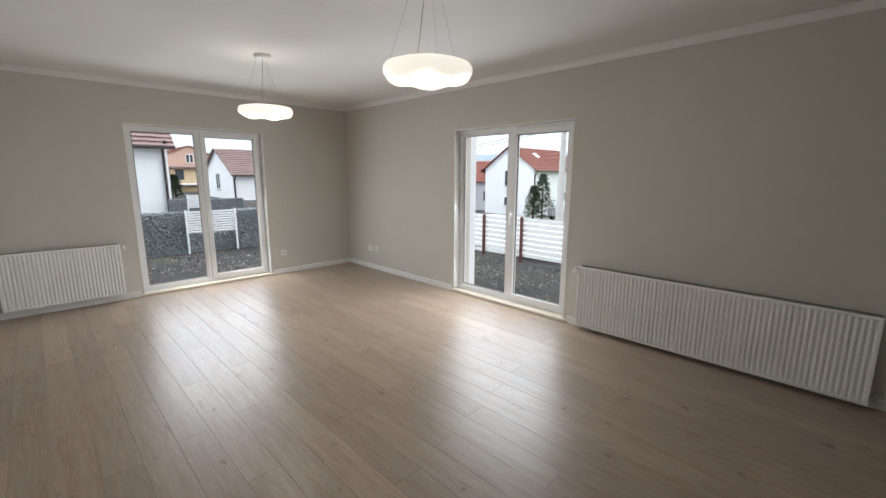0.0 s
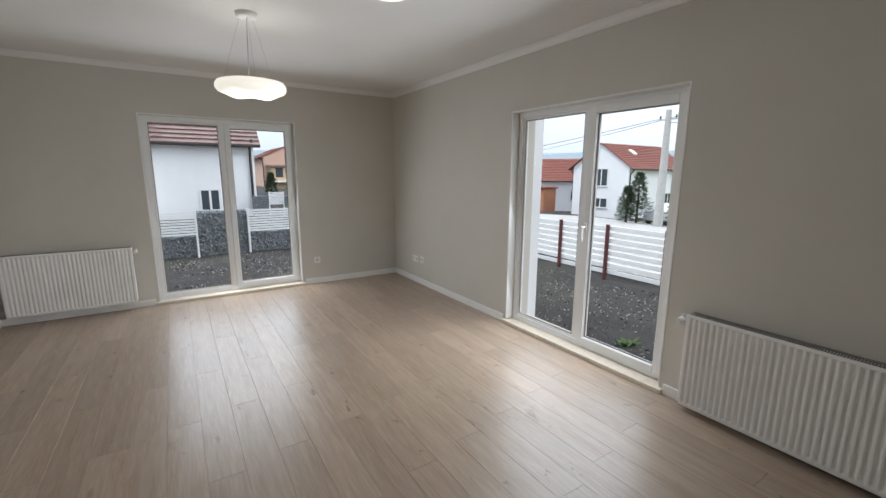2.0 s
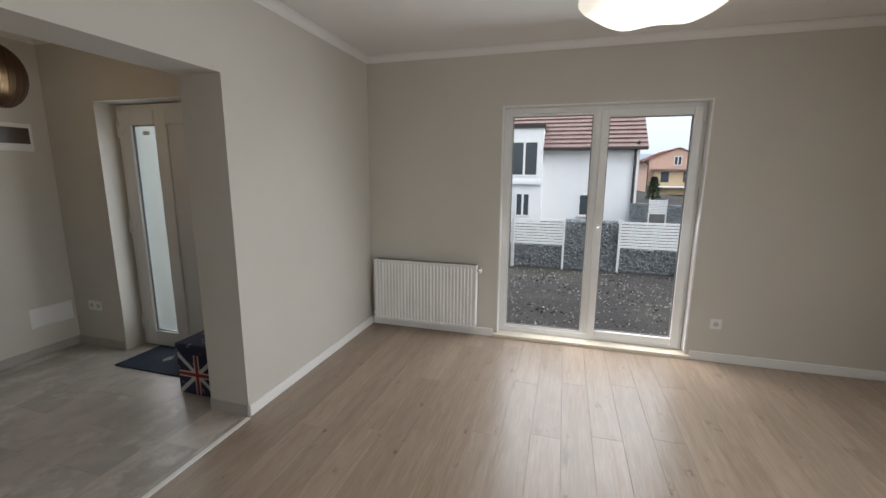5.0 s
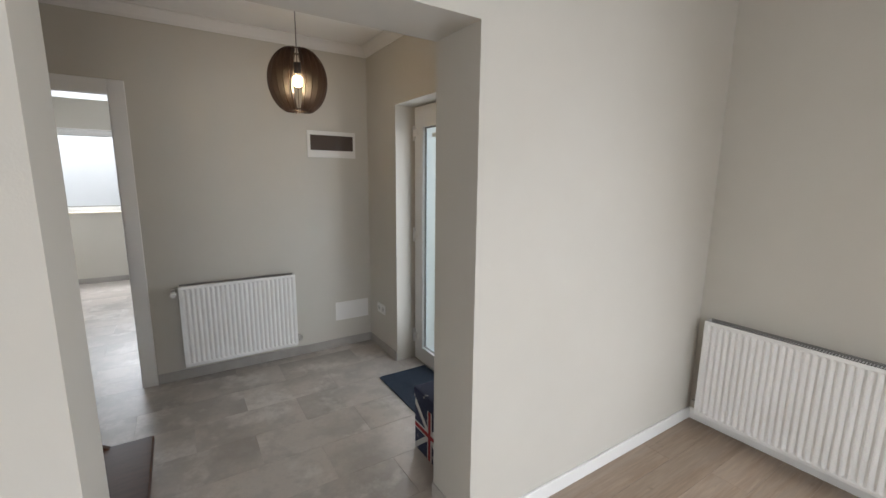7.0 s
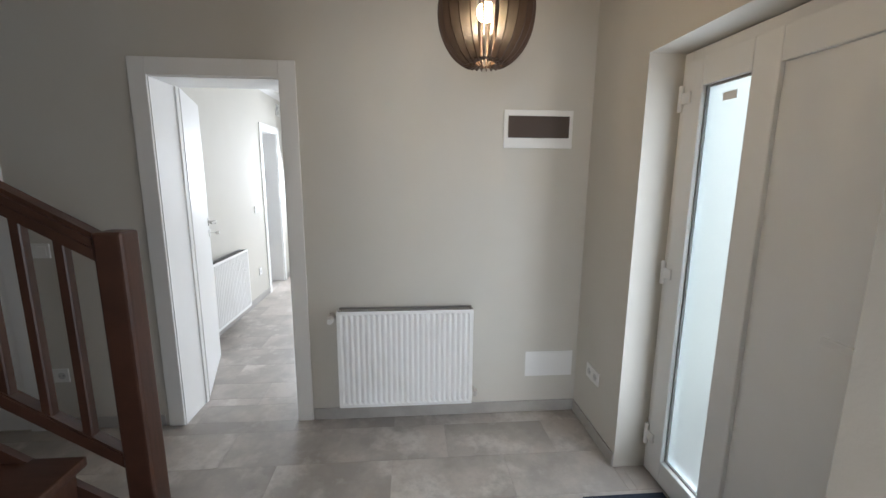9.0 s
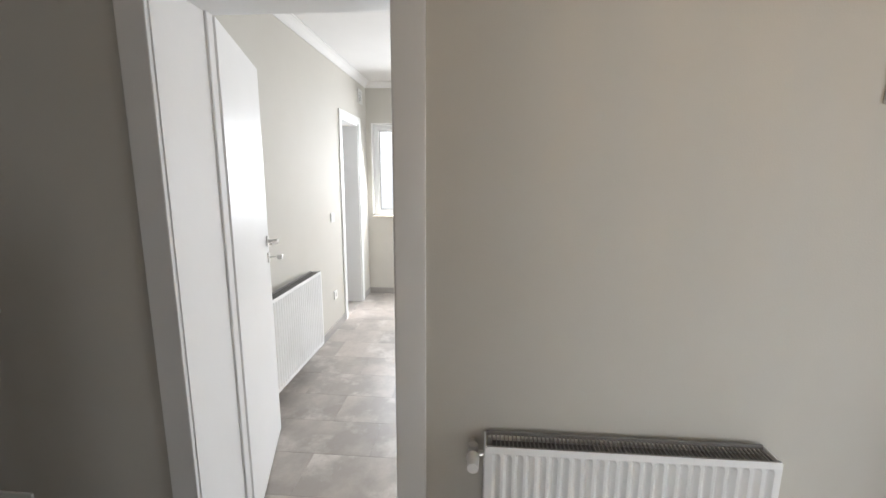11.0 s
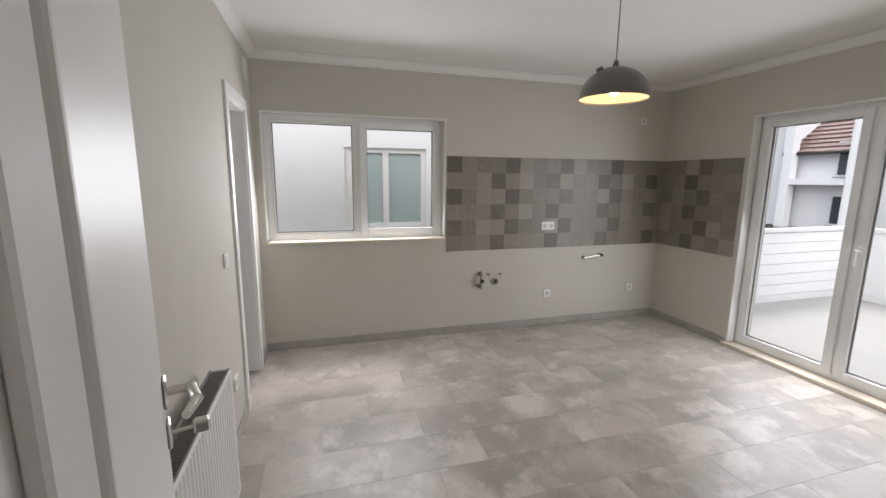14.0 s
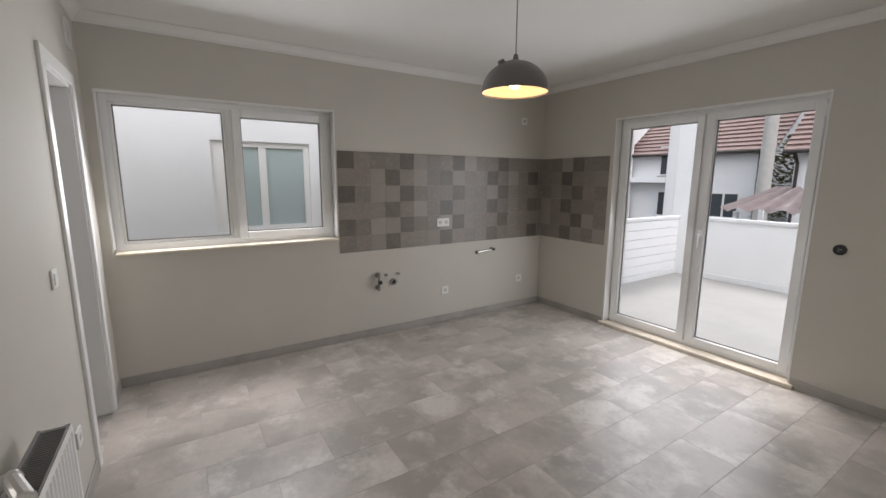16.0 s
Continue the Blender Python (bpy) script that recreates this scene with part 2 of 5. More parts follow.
def rod(bm, a, b, r0, r1=None, n=12):
    a, b = Vector(a), Vector(b)
    d = b - a
    m = Matrix.Translation((a + b) / 2) @ d.to_track_quat("Z", "Y").to_matrix().to_4x4()
    bmesh.ops.create_cone(bm, cap_ends=True, segments=n, radius1=r0, radius2=r0 if r1 is None else r1, depth=d.length, matrix=m)
    return bm


def lathe(bm, profile, n=40, wave=None, close=False):
    """profile: (radius, height) pairs turned round z."""
    rings = []
    for k in range(n):
        a = 2 * math.pi * k / n
        ring = []
        for r, z in profile:
            if wave:
                r, z = wave(r, z, a)
            ring.append(bm.verts.new((r * math.cos(a), r * math.sin(a), z)))
        rings.append(ring)
    m = len(profile)
    for k in range(n):
        p, q = rings[k], rings[(k + 1) % n]
        for i in range(m if close else m - 1):
            j = (i + 1) % m
            bm.faces.new((p[i], q[i], q[j], p[j]))
    return bm


def extrude(bm, pts, z0, z1, m=None):
    """A closed outline (x, y) raised from z0 to z1, then moved by m."""
    lo = [bm.verts.new((x, y, z0)) for x, y in pts]
    hi = [bm.verts.new((x, y, z1)) for x, y in pts]
    n = len(pts)
    bm.faces.new(lo[::-1])
    bm.faces.new(hi)
    for i in range(n):
        bm.faces.new((lo[i], lo[(i + 1) % n], hi[(i + 1) % n], hi[i]))
    if m:
        bmesh.ops.transform(bm, matrix=m, verts=lo + hi)
    return bm


def thing(name, m, label, category, group="", kind=""):
    ob = new(name)
    ob.matrix_world = m
    return tagged(ob, label, category, group, kind)


def curve(name, pts, r, mat, parent=None, label=""):
    cu = bpy.data.curves.new(name, "CURVE")
    cu.dimensions, cu.bevel_depth, cu.bevel_resolution = "3D", r, 2
    sp = cu.splines.new("POLY")
    sp.points.add(len(pts) - 1)
    for p, q in zip(sp.points, pts):
        p.co = (*q, 1)
    cu.materials.append(mat)
    ob = new(name, cu)
    if parent:
        ob.parent = parent
    if label:
        ob["label"] = label
    return ob


def wall(name, run, c0, c1, u0, u1, z0, z1, holes, mat, label):
    """A wall along the axis run ('x' or 'y'), c0..c1 thick, with holes (ua, ub, za, zb) through it."""
    holes = [(a, b, -0.1 if c == 0.0 else c, d) for a, b, c, d in holes]
    us = sorted({u0, u1, *(h[0] for h in holes), *(h[1] for h in holes)})
    zs = sorted({z0, z1, *(h[2] for h in holes), *(h[3] for h in holes)})
    us, zs = [u for u in us if u0 <= u <= u1], [z for z in zs if z0 <= z <= z1]

    def solid(i, k):
        if not (0 <= i < len(us) - 1 and 0 <= k < len(zs) - 1):
            return False
        u, z = (us[i] + us[i + 1]) / 2, (zs[k] + zs[k + 1]) / 2
        return not any(h[0] < u < h[1] and h[2] < z < h[3] for h in holes)

    bm = bmesh.new()

    def face(*pts):
        bm.faces.new([bm.verts.new((u, c, z) if run == "x" else (c, u, z)) for u, c, z in pts])

    for i in range(len(us) - 1):
        for k in range(len(zs) - 1):
            if not solid(i, k):
                continue
            a, b, z, w = us[i], us[i + 1], zs[k], zs[k + 1]
            face((a, c0, z), (b, c0, z), (b, c0, w), (a, c0, w))
            face((a, c1, z), (a, c1, w), (b, c1, w), (b, c1, z))
            if not solid(i - 1, k):
                face((a, c0, z), (a, c0, w), (a, c1, w), (a, c1, z))
            if not solid(i + 1, k):
                face((b, c0, z), (b, c1, z), (b, c1, w), (b, c0, w))
            if not solid(i, k - 1):
                face((a, c0, z), (a, c1, z), (b, c1, z), (b, c0, z))
            if not solid(i, k + 1):
                face((a, c0, w), (b, c0, w), (b, c1, w), (a, c1, w))
    bmesh.ops.remove_doubles(bm, verts=bm.verts, dist=0.0005)
    ob = link(name, bm, mat)
    return tagged(ob, label, "wall", kind="structure")


# ---- the building ----
CZ = 2.55
wall("wall_street", "y", 4.247, 4.547, -2.3, 6.53, -0.4, CZ, [(2.16, 3.755, 0.0, 2.035)], WALL, "beige painted wall with a tall glazed door to the street")
wall("wall_garden", "x", 6.23, 6.53, -0.26, 4.247, -0.4, CZ, [(1.30, 2.885, 0.0, 2.075)], WALL, "beige painted wall with a tall glazed door to the garden")
wall("wall_between", "y", -0.26, 0.03, -2.0, 6.23, -0.4, CZ, [(3.305, 4.475, 0.0, 2.035)], WALL, "beige wall with a wide doorless opening to the hall")
wall("wall_back", "x", -2.3, -2.0, -0.26, 4.247, -0.4, CZ, [], WALL, "plain beige painted wall behind the living room")
wall("wall_kitchen_door", "y", -2.50, -2.222, 0.8, 6.335, -0.4, CZ, [(2.54, 3.255, 0.0, 2.015)], WALL, "grey beige wall with a white door to the kitchen")
wall("wall_entry", "x", 4.985, 5.285, -2.222, -0.26, -0.4, CZ, [(-1.675, -0.62, 0.0, 2.035)], WALL, "beige wall round the front door")
wall("wall_stairs", "x", 0.5, 0.8, -2.5, -0.26, -0.4, CZ, [], WALL, "plain wall behind the stairs")
wall("wall_window", "y", -6.397, -6.097, 0.4, 6.635, -0.4, CZ, [(2.205, 3.81, 0.97, 2.09)], WALL, "grey beige kitchen wall with a wide window")
wall("wall_pantry", "x", 1.85, 2.148, -6.097, -2.5, -0.4, CZ, [(-5.73, -5.14, 0.0, 2.035)], WALL, "grey beige kitchen wall with a narrow doorway")
wall("wall_balcony", "x", 6.335, 6.635, -6.097, -2.222, -0.4, CZ, [(-5.135, -3.515, 0.0, 2.112)], WALL, "grey beige kitchen wall with a glazed balcony door")
wall("wall_pantry_back", "x", 0.4, 0.7, -6.097, -4.5, -0.4, CZ, [], WALL, "plain wall closing the pantry")
wall("wall_pantry_side", "y", -4.7, -4.5, 0.7, 1.85, -0.4, CZ, [], WALL, "plain side wall of the pantry")
for name, a, b in (("ceiling", (-0.28, -2.3, CZ), (4.547, 6.53, CZ + 0.2)), ("ceiling_hall", (-2.36, 2.25, CZ), (-0.28, 5.285, CZ + 0.2)),
                   ("ceiling_stairs", (-2.36, 0.5, CZ), (-1.3, 2.25, CZ + 0.2)), ("ceiling_kitchen", (-6.397, 0.4, CZ), (-2.36, 6.635, CZ + 0.2))):
    tagged(link(name, B(a, b), CEIL), "flat white painted plaster ceiling", "ceiling", kind="structure")
shaft = bmesh.new()
for a, b in (((-1.3, 0.6, CZ), (-1.2, 2.35, 4.6)), ((-0.3, 0.6, CZ + 0.201), (-0.2, 2.35, 4.6)), ((-1.2, 0.6, CZ + 0.001), (-0.3, 0.7, 4.6)), ((-1.2, 2.26, CZ + 0.201), (-0.3, 2.35, 4.6)), ((-1.3, 0.6, 4.6), (-0.2, 2.35, 4.7))):
    box(shaft, a, b)
tagged(link("wall_stairwell", shaft, WALL), "plain walls round the upper stairwell", "wall", kind="structure")


def cornice(name, x0, y0, x1, y1, k=1.0):
    """A small coved trim round a room where the walls meet the ceiling."""
    bm = bmesh.new()
    prof = [(0, -0.055), (0.006, -0.055), (0.012, -0.040), (0.030, -0.018), (0.045, -0.008), (0.055, -0.006), (0.055, 0)]
    rings = []
    for sx, sy, cx, cy in ((1, 1, x0, y0), (-1, 1, x1, y0), (-1, -1, x1, y1), (1, -1, x0, y1)):
        rings.append([bm.verts.new((cx + sx * d * k, cy + sy * d * k, CZ - 0.001 + h * k)) for d, h in prof])
    for j in range(4):
        p, q = rings[j], rings[(j + 1) % 4]
        for i in range(len(prof) - 1):
            bm.faces.new((p[i], q[i], q[i + 1], p[i + 1]))
    tagged(link(name, bm, CEIL), "narrow white coved cornice under the ceiling", "cornice", kind="structure")


cornice("trim", 0.031, -1.999, 4.246, 6.229)
cornice("trim", -6.096, 2.149, -2.501, 6.334, 1.15)
cornice("trim", -2.221, 2.26, -0.261, 4.984, 1.25)


def skirting(name, mat, h, d, runs, label):
    bm = bmesh.new()
    for a, b, c, e in runs:
        box(bm, (a, b, 0.0), (c, e, h), 0.003)
    tagged(link(name, bm, mat), label, "skirting", kind="structure")


T = 0.014
skirting("baseboard", DOORWHITE, 0.075, T, [(4.247 - T, -2.0, 4.247, 2.13), (4.247 - T, 3.785, 4.247, 6.23), (0.03, 6.23 - T, 1.27, 6.23), (2.915, 6.23 - T, 4.247 - T, 6.23),
         (0.03, -2.0, 0.03 + T, 3.305), (0.03, 4.475, 0.03 + T, 6.23 - T), (0.03 + T, -2.0, 4.247 - T, -2.0 + T)], "white painted skirting board")
S = 0.010
skirting("baseboard", SKIRT, 0.075, S, [(-2.222, 1.80, -2.222 + S, 2.46), (-2.222, 3.335, -2.222 + S, 4.985), (-2.222 + S, 4.985 - S, -1.675, 4.985), (-0.62, 4.985 - S, -0.26, 4.985),
         (-0.26 - S, 4.475, -0.26, 4.985 - S), (-0.26, 4.475 - S, 0.03, 4.475), (-0.26, 3.305, 0.03, 3.305 + S)], "grey tile skirting in the hall")
skirting("baseboard", SKIRT, 0.075, S, [(-6.097, 2.148, -6.097 + S, 6.335), (-6.097 + S, 2.148, -5.80, 2.148 + S), (-5.07, 2.148, -2.5, 2.148 + S), (-6.097 + S, 6.335 - S, -5.14, 6.335),
         (-3.51, 6.335 - S, -2.5, 6.335), (-2.5 - S, 3.335, -2.5, 6.335 - S), (-2.5 - S, 2.148 + S, -2.5, 2.46)], "grey tile skirting in the kitchen")
tagged(link("floor_base", B((0.03, -2.0, -0.3), (4.247, 6.23, -0.0085)), SEAM), "dark underlay under the oak planks", "floor", kind="structure")
tagged(link("floor_base_tiled", B((-6.097, 0.4, -0.3), (-0.26, 6.335, -0.0025)), GROUT), "grey joint bed under the floor tiles", "floor", kind="structure")
tagged(link("floor_threshold", B((-0.26, 3.305, -0.3), (0.03, 4.475, -0.0025)), GROUT), "grey joint bed in the opening", "floor", kind="structure")
tagged(link("threshold_strip", B((0.024, 3.32, -0.01), (0.056, 4.46, 0.003), 0.001), DOORWHITE), "pale strip where the tiles meet the planks", "trim", kind="structure")


# ---- windows ----
def glazed(name, W, H, m, label, mull=0.5, left_sash=False, handle_z=1.02, low=0.0):
    """A white window in two lights: x across, y outwards, z up, from its inner lower corner."""
    t = thing(name, m, label, "window", kind="structure")
    fw, d = 0.048, 0.075
    fr = bmesh.new()
    for a, b in (((0, 0, 0), (fw, d, H)), ((W - fw, 0, 0), (W, d, H)), ((fw, 0, 0), (W - fw, d, fw)), ((fw, 0, H - fw), (W - fw, d, H)), ((W * mull - 0.03, 0.004, fw), (W * mull + 0.03, d, H - fw))):
        box(fr, a, b, 0.004, 2)
    part("window_frame", fr, PVC, t)
    for side in (0, 1):
        x0, x1 = (fw, W * mull - 0.03) if side == 0 else (W * mull + 0.03, W - fw)
        sash = side == 1 or left_sash
        s, out = (0.062, -0.014) if sash else (0.02, 0.012)
        if sash:
            x0, x1, z0, z1 = x0 - 0.018, x1 + 0.018, fw - 0.018, H - fw + 0.018
        else:
            z0, z1 = fw, H - fw
        sm = bmesh.new()
        for a, b in (((x0, out, z0), (x0 + s, d - 0.02, z1)), ((x1 - s, out, z0), (x1, d - 0.02, z1)), ((x0 + s, out, z0), (x1 - s, d - 0.02, z0 + s)), ((x0 + s, out, z1 - s), (x1 - s, d - 0.02, z1))):
            box(sm, a, b, 0.006, 2)
        sob = part("sash", sm, PVC, t)
        pane = part("pane", B((x0 + s - 0.004, 0.030, z0 + s - 0.004), (x1 - s + 0.004, 0.034, z1 - s + 0.004)), GLASS, sob)
        pane.visible_shadow = False
        bead = bmesh.new()
        for a, b in (((x0 + s, 0.018, z0 + s), (x0 + s + 0.008, 0.029, z1 - s)), ((x1 - s - 0.008, 0.018, z0 + s), (x1 - s, 0.029, z1 - s)), ((x0 + s, 0.018, z0 + s), (x1 - s, 0.029, z0 + s + 0.008)), ((x0 + s, 0.018, z1 - s - 0.008), (x1 - s, 0.029, z1 - s))):
            box(bead, a, b)
        part("glazing_bead", bead, CORD, sob, "grey glazing seal")
        if side == 1:
            hx = x0 + s * 0.5
            hb = bmesh.new()
            box(hb, (hx - 0.014, out - 0.012, handle_z - 0.035), (hx + 0.014, out, handle_z + 0.035), 0.004, 2)
            box(hb, (hx - 0.009, out - 0.045, handle_z - 0.008), (hx + 0.009, out - 0.012, handle_z + 0.008), 0.003)
            box(hb, (hx - 0.010, out - 0.052, handle_z - 0.115), (hx + 0.010, out - 0.036, handle_z + 0.010), 0.005, 2)
            part("handle", hb, PVC, sob, "white lever handle")
            for hz in (0.12, H - 0.15):
                part("hinge", rod(bmesh.new(), (x1 + 0.008, out - 0.006, hz), (x1 + 0.008, out - 0.006, hz + 0.08), 0.008), PVC, sob, "white hinge")
    return t


def sill(name, m, W, deep, t, label, over=0.03, mat=None):
    ob = link(name, B((-over, -0.035, 0), (W + over, deep, t), 0.006, 2), mat or SILL)
    ob.matrix_world = m
    return tagged(ob, label, "window sill", kind="structure")


def lining(name, m, W, H, deep):
    """White corner beads and plaster reveal edges round an opening."""
    bm = bmesh.new()
    for a, b in (((0, -0.003, 0.04), (0.012, deep, H)), ((W - 0.012, -0.003, 0.04), (W, deep, H)), ((0.012, -0.003, H - 0.012), (W - 0.012, deep, H))):
        box(bm, a, b, 0.002)
    ob = link(name, bm, DOORWHITE)
    ob.matrix_world = m
    tagged(ob, "white painted reveal of an opening", "trim", kind="structure")


R_GARDEN = pose(1.30, 6.23, 0)
R_STREET = pose(4.247, 3.755, 0, 0, 0, -90)
R_BALC = pose(-5.135, 6.335, 0)
R_KIT = pose(-6.097, 2.205, 0.97, 0, 0, 90)
for i, (m, W, H, kw) in enumerate(((R_GARDEN, 1.585, 2.075, {}), (R_STREET, 1.595, 2.035, {}), (R_BALC, 1.62, 2.112, {"left_sash": True}), (R_KIT, 1.605, 1.12, {"handle_z": 0.50}))):
    dz = 0.035 if i < 3 else 0.02
    g = glazed("window_%d" % (i + 1), W - 0.024, H - dz - 0.012, m @ pose(0.012, 0.085, dz), "white plastic window in two lights" if i == 3 else "tall white plastic glazed door in two lights", **kw)
    sill("window_sill", m, W, 0.3 if i < 3 else 0.084, dz - 0.001, "cream stone sill under the window" if i < 3 else "cream stone inner sill under the kitchen window", 0.03 if i < 3 else -0.013)
    lining("window_trim", m, W, H, 0.084)


# ---- doors ----
def casing(parent, name, x0, x1, H, yface, out, w=0.078):
    """Flat architrave round an opening, x0..x1 clear, standing out from yface."""
    bm = bmesh.new()
    lo, hi = min(yface, yface + out), max(yface, yface + out)
    box(bm, (x0 - w, lo, 0), (x0, hi, H + w), 0.004, 2)
    box(bm, (x1, lo, 0), (x1 + w, hi, H + w), 0.004, 2)
    box(bm, (x0, lo, H), (x1, hi, H + w), 0.004, 2)
    return part(name, bm, DOORWHITE, parent)


# kitchen door: x across (from the hinge), y into the kitchen
KD = pose(-2.222, 2.54, 0, 0, 0, 90)
door = thing("door_1", KD, "white interior door standing wide open into the kitchen", "door", kind="structure")
casing(door, "architrave", 0.032, 0.701, 2.003, 0, -0.014, 0.090)
casing(door, "architrave", 0.018, 0.715, 2.015, 0.278, 0.014)
jm = bmesh.new()
box(jm, (0, 0, 0), (0.036, 0.278, 2.015))
box(jm, (0.697, 0, 0), (0.715, 0.278, 2.015))
box(jm, (0.036, 0, 1.997), (0.697, 0.278, 2.015))
box(jm, (0.036, 0.237, 0), (0.046, 0.268, 1.997), 0.002)
box(jm, (0.687, 0.237, 0), (0.697, 0.268, 1.997), 0.002)
part("jamb", jm, DOORWHITE, door)
leaf = part("leaf", B((0, 0, 0.012), (0.72, 0.038, 2.0), 0.003, 2), DOORWHITE, door)
leaf.matrix_local = pose(0.040, 0.292, 0, 0, 0, 108)


def lever(parent, x, z, y, sgn):
    bm = bmesh.new()
    box(bm, (x - 0.019, y, z - 0.03), (x + 0.019, y + sgn * 0.008, z + 0.03), 0.003)
    rod(bm, (x, y, z), (x, y + sgn * 0.05, z), 0.009)
    rod(bm, (x, y + sgn * 0.048, z), (x - 0.06, y + sgn * 0.055, z), 0.010)
    rod(bm, (x - 0.06, y + sgn * 0.055, z), (x - 0.115, y + sgn * 0.035, z), 0.010, 0.008)
    bmesh.ops.create_uvsphere(bm, u_segments=10, v_segments=8, radius=0.011, matrix=Matrix.Translation((x - 0.06, y + sgn * 0.055, z)))
    bmesh.ops.create_uvsphere(bm, u_segments=10, v_segments=8, radius=0.011, matrix=Matrix.Translation((x, y + sgn * 0.049, z)))
    part("handle", bm, CHROME, parent, "satin chrome lever handle")
    k = bmesh.new()
    box(k, (x - 0.019, y, z - 0.115), (x + 0.019, y + sgn * 0.008, z - 0.06), 0.003)
    part("key_plate", k, CHROME, parent, "chrome key plate")


lever(leaf, 0.675, 1.13, 0.0, -1)
lever(leaf, 0.675, 1.13, 0.038, 1)
kb = bmesh.new()
rod(kb, (0.675, -0.008, 1.042), (0.675, -0.045, 1.042), 0.004)
box(kb, (0.662, -0.075, 1.029), (0.688, -0.045, 1.055), 0.004)
part("key", kb, CHROME, leaf, "key left in the lock")

pd = thing("door_2", pose(-5.14, 2.148, 0, 0, 0, 180), "white framed doorway to the dark pantry, its door open inwards", "doorway", kind="structure")
casing(pd, "architrave", 0.0, 0.59, 2.035, 0, -0.016, 0.07)
jm = bmesh.new()
box(jm, (0, 0, 0), (0.018, 0.298, 2.035))
box(jm, (0.572, 0, 0), (0.59, 0.298, 2.035))
box(jm, (0.018, 0, 2.017), (0.572, 0.298, 2.035))
part("jamb", jm, DOORWHITE, pd)

hd = thing("door_3", pose(-2.222, 0.92, 0, 0, 0, 90), "closed white door at the end of the hall", "door", kind="structure")
casing(hd, "architrave", 0.0, 0.79, 2.015, 0, -0.014)
part("leaf", B((0.002, -0.008, 0.01), (0.788, -0.001, 2.013), 0.002), DOORWHITE, hd)

# front door, x across, y outwards
ed = thing("door_4", pose(-1.675, 5.15, 0), "white plastic front door with a frosted glass strip", "door", kind="structure")
fr = bmesh.new()
W, H = 1.055, 2.03
for a, b in (((0, 0, 0), (0.06, 0.075, H)), ((W - 0.06, 0, 0), (W, 0.075, H)), ((0.06, 0, H - 0.06), (W - 0.06, 0.075, H)), ((0.06, 0, 0), (W - 0.06, 0.075, 0.03))):
    box(fr, a, b, 0.005, 2)
part("door_frame", fr, PVC, ed)
lf = bmesh.new()
for a, b in (((0.045, -0.018, 0.025), (0.155, 0.05, H - 0.045)), ((0.405, -0.018, 0.025), (0.52, 0.05, H - 0.045)), ((W - 0.14, -0.018, 0.025), (W - 0.045, 0.05, H - 0.045)),
             ((0.155, -0.018, 0.025), (0.405, 0.05, 0.14)), ((0.155, -0.018, H - 0.16), (0.405, 0.05, H - 0.045)), ((0.52, -0.018, 0.025), (W - 0.14, 0.05, 0.14)), ((0.52, -0.018, H - 0.16), (W - 0.14, 0.05, H - 0.045))):
    box(lf, a, b, 0.006, 2)
lfo = part("leaf", lf, PVC, ed)
part("door_panel", B((0.515, 0.0, 0.13), (W - 0.135, 0.04, H - 0.15), 0.004), PVC, lfo)
fg = part("frosted_pane", B((0.15, 0.014, 0.135), (0.41, 0.022, H - 0.155)), FROST, lfo, "frosted glass strip")
fg.visible_shadow = False
part("sticker", B((0.245, 0.0095, H - 0.235), (0.315, 0.0115, H - 0.205)), HATCH, lfo, "small pale sticker")
sealbm = bmesh.new()
for a, b in (((0.155, 0.002, 0.14), (0.163, 0.0135, H - 0.16)), ((0.397, 0.002, 0.14), (0.405, 0.0135, H - 0.16)), ((0.163, 0.002, 0.14), (0.397, 0.0135, 0.148)), ((0.163, 0.002, H - 0.168), (0.397, 0.0135, H - 0.16))):
    box(sealbm, a, b)
part("seal", sealbm, CORD, lfo, "grey glazing seal")
for hz in (0.16, 1.0, 1.78):
    hb = bmesh.new()
    rod(hb, (0.035, -0.025, hz), (0.035, -0.025, hz + 0.11), 0.010)
    box(hb, (0.035, -0.028, hz + 0.03), (0.095, -0.0185, hz + 0.08), 0.003)
    box(hb, (0.005, -0.016, hz + 0.02), (0.035, -0.001, hz + 0.09), 0.003)
    part("hinge", hb, PVC, ed, "chunky white hinge")
lk = bmesh.new()
rod(lk, (W - 0.09, -0.019, 0.92), (W - 0.09, -0.026, 0.92), 0.017)
part("lock", lk, CHROME, lfo, "round metal lock rose")
hb = bmesh.new()
box(hb, (W - 0.107, -0.026, 0.98), (W - 0.073, -0.0185, 1.12), 0.004)
box(hb, (W - 0.100, -0.07, 1.04), (W - 0.080, -0.026, 1.06), 0.004)
box(hb, (W - 0.215, -0.075, 1.04), (W - 0.080, -0.058, 1.062), 0.006, 2)
part("handle", hb, PVC, lfo, "white lever handle")


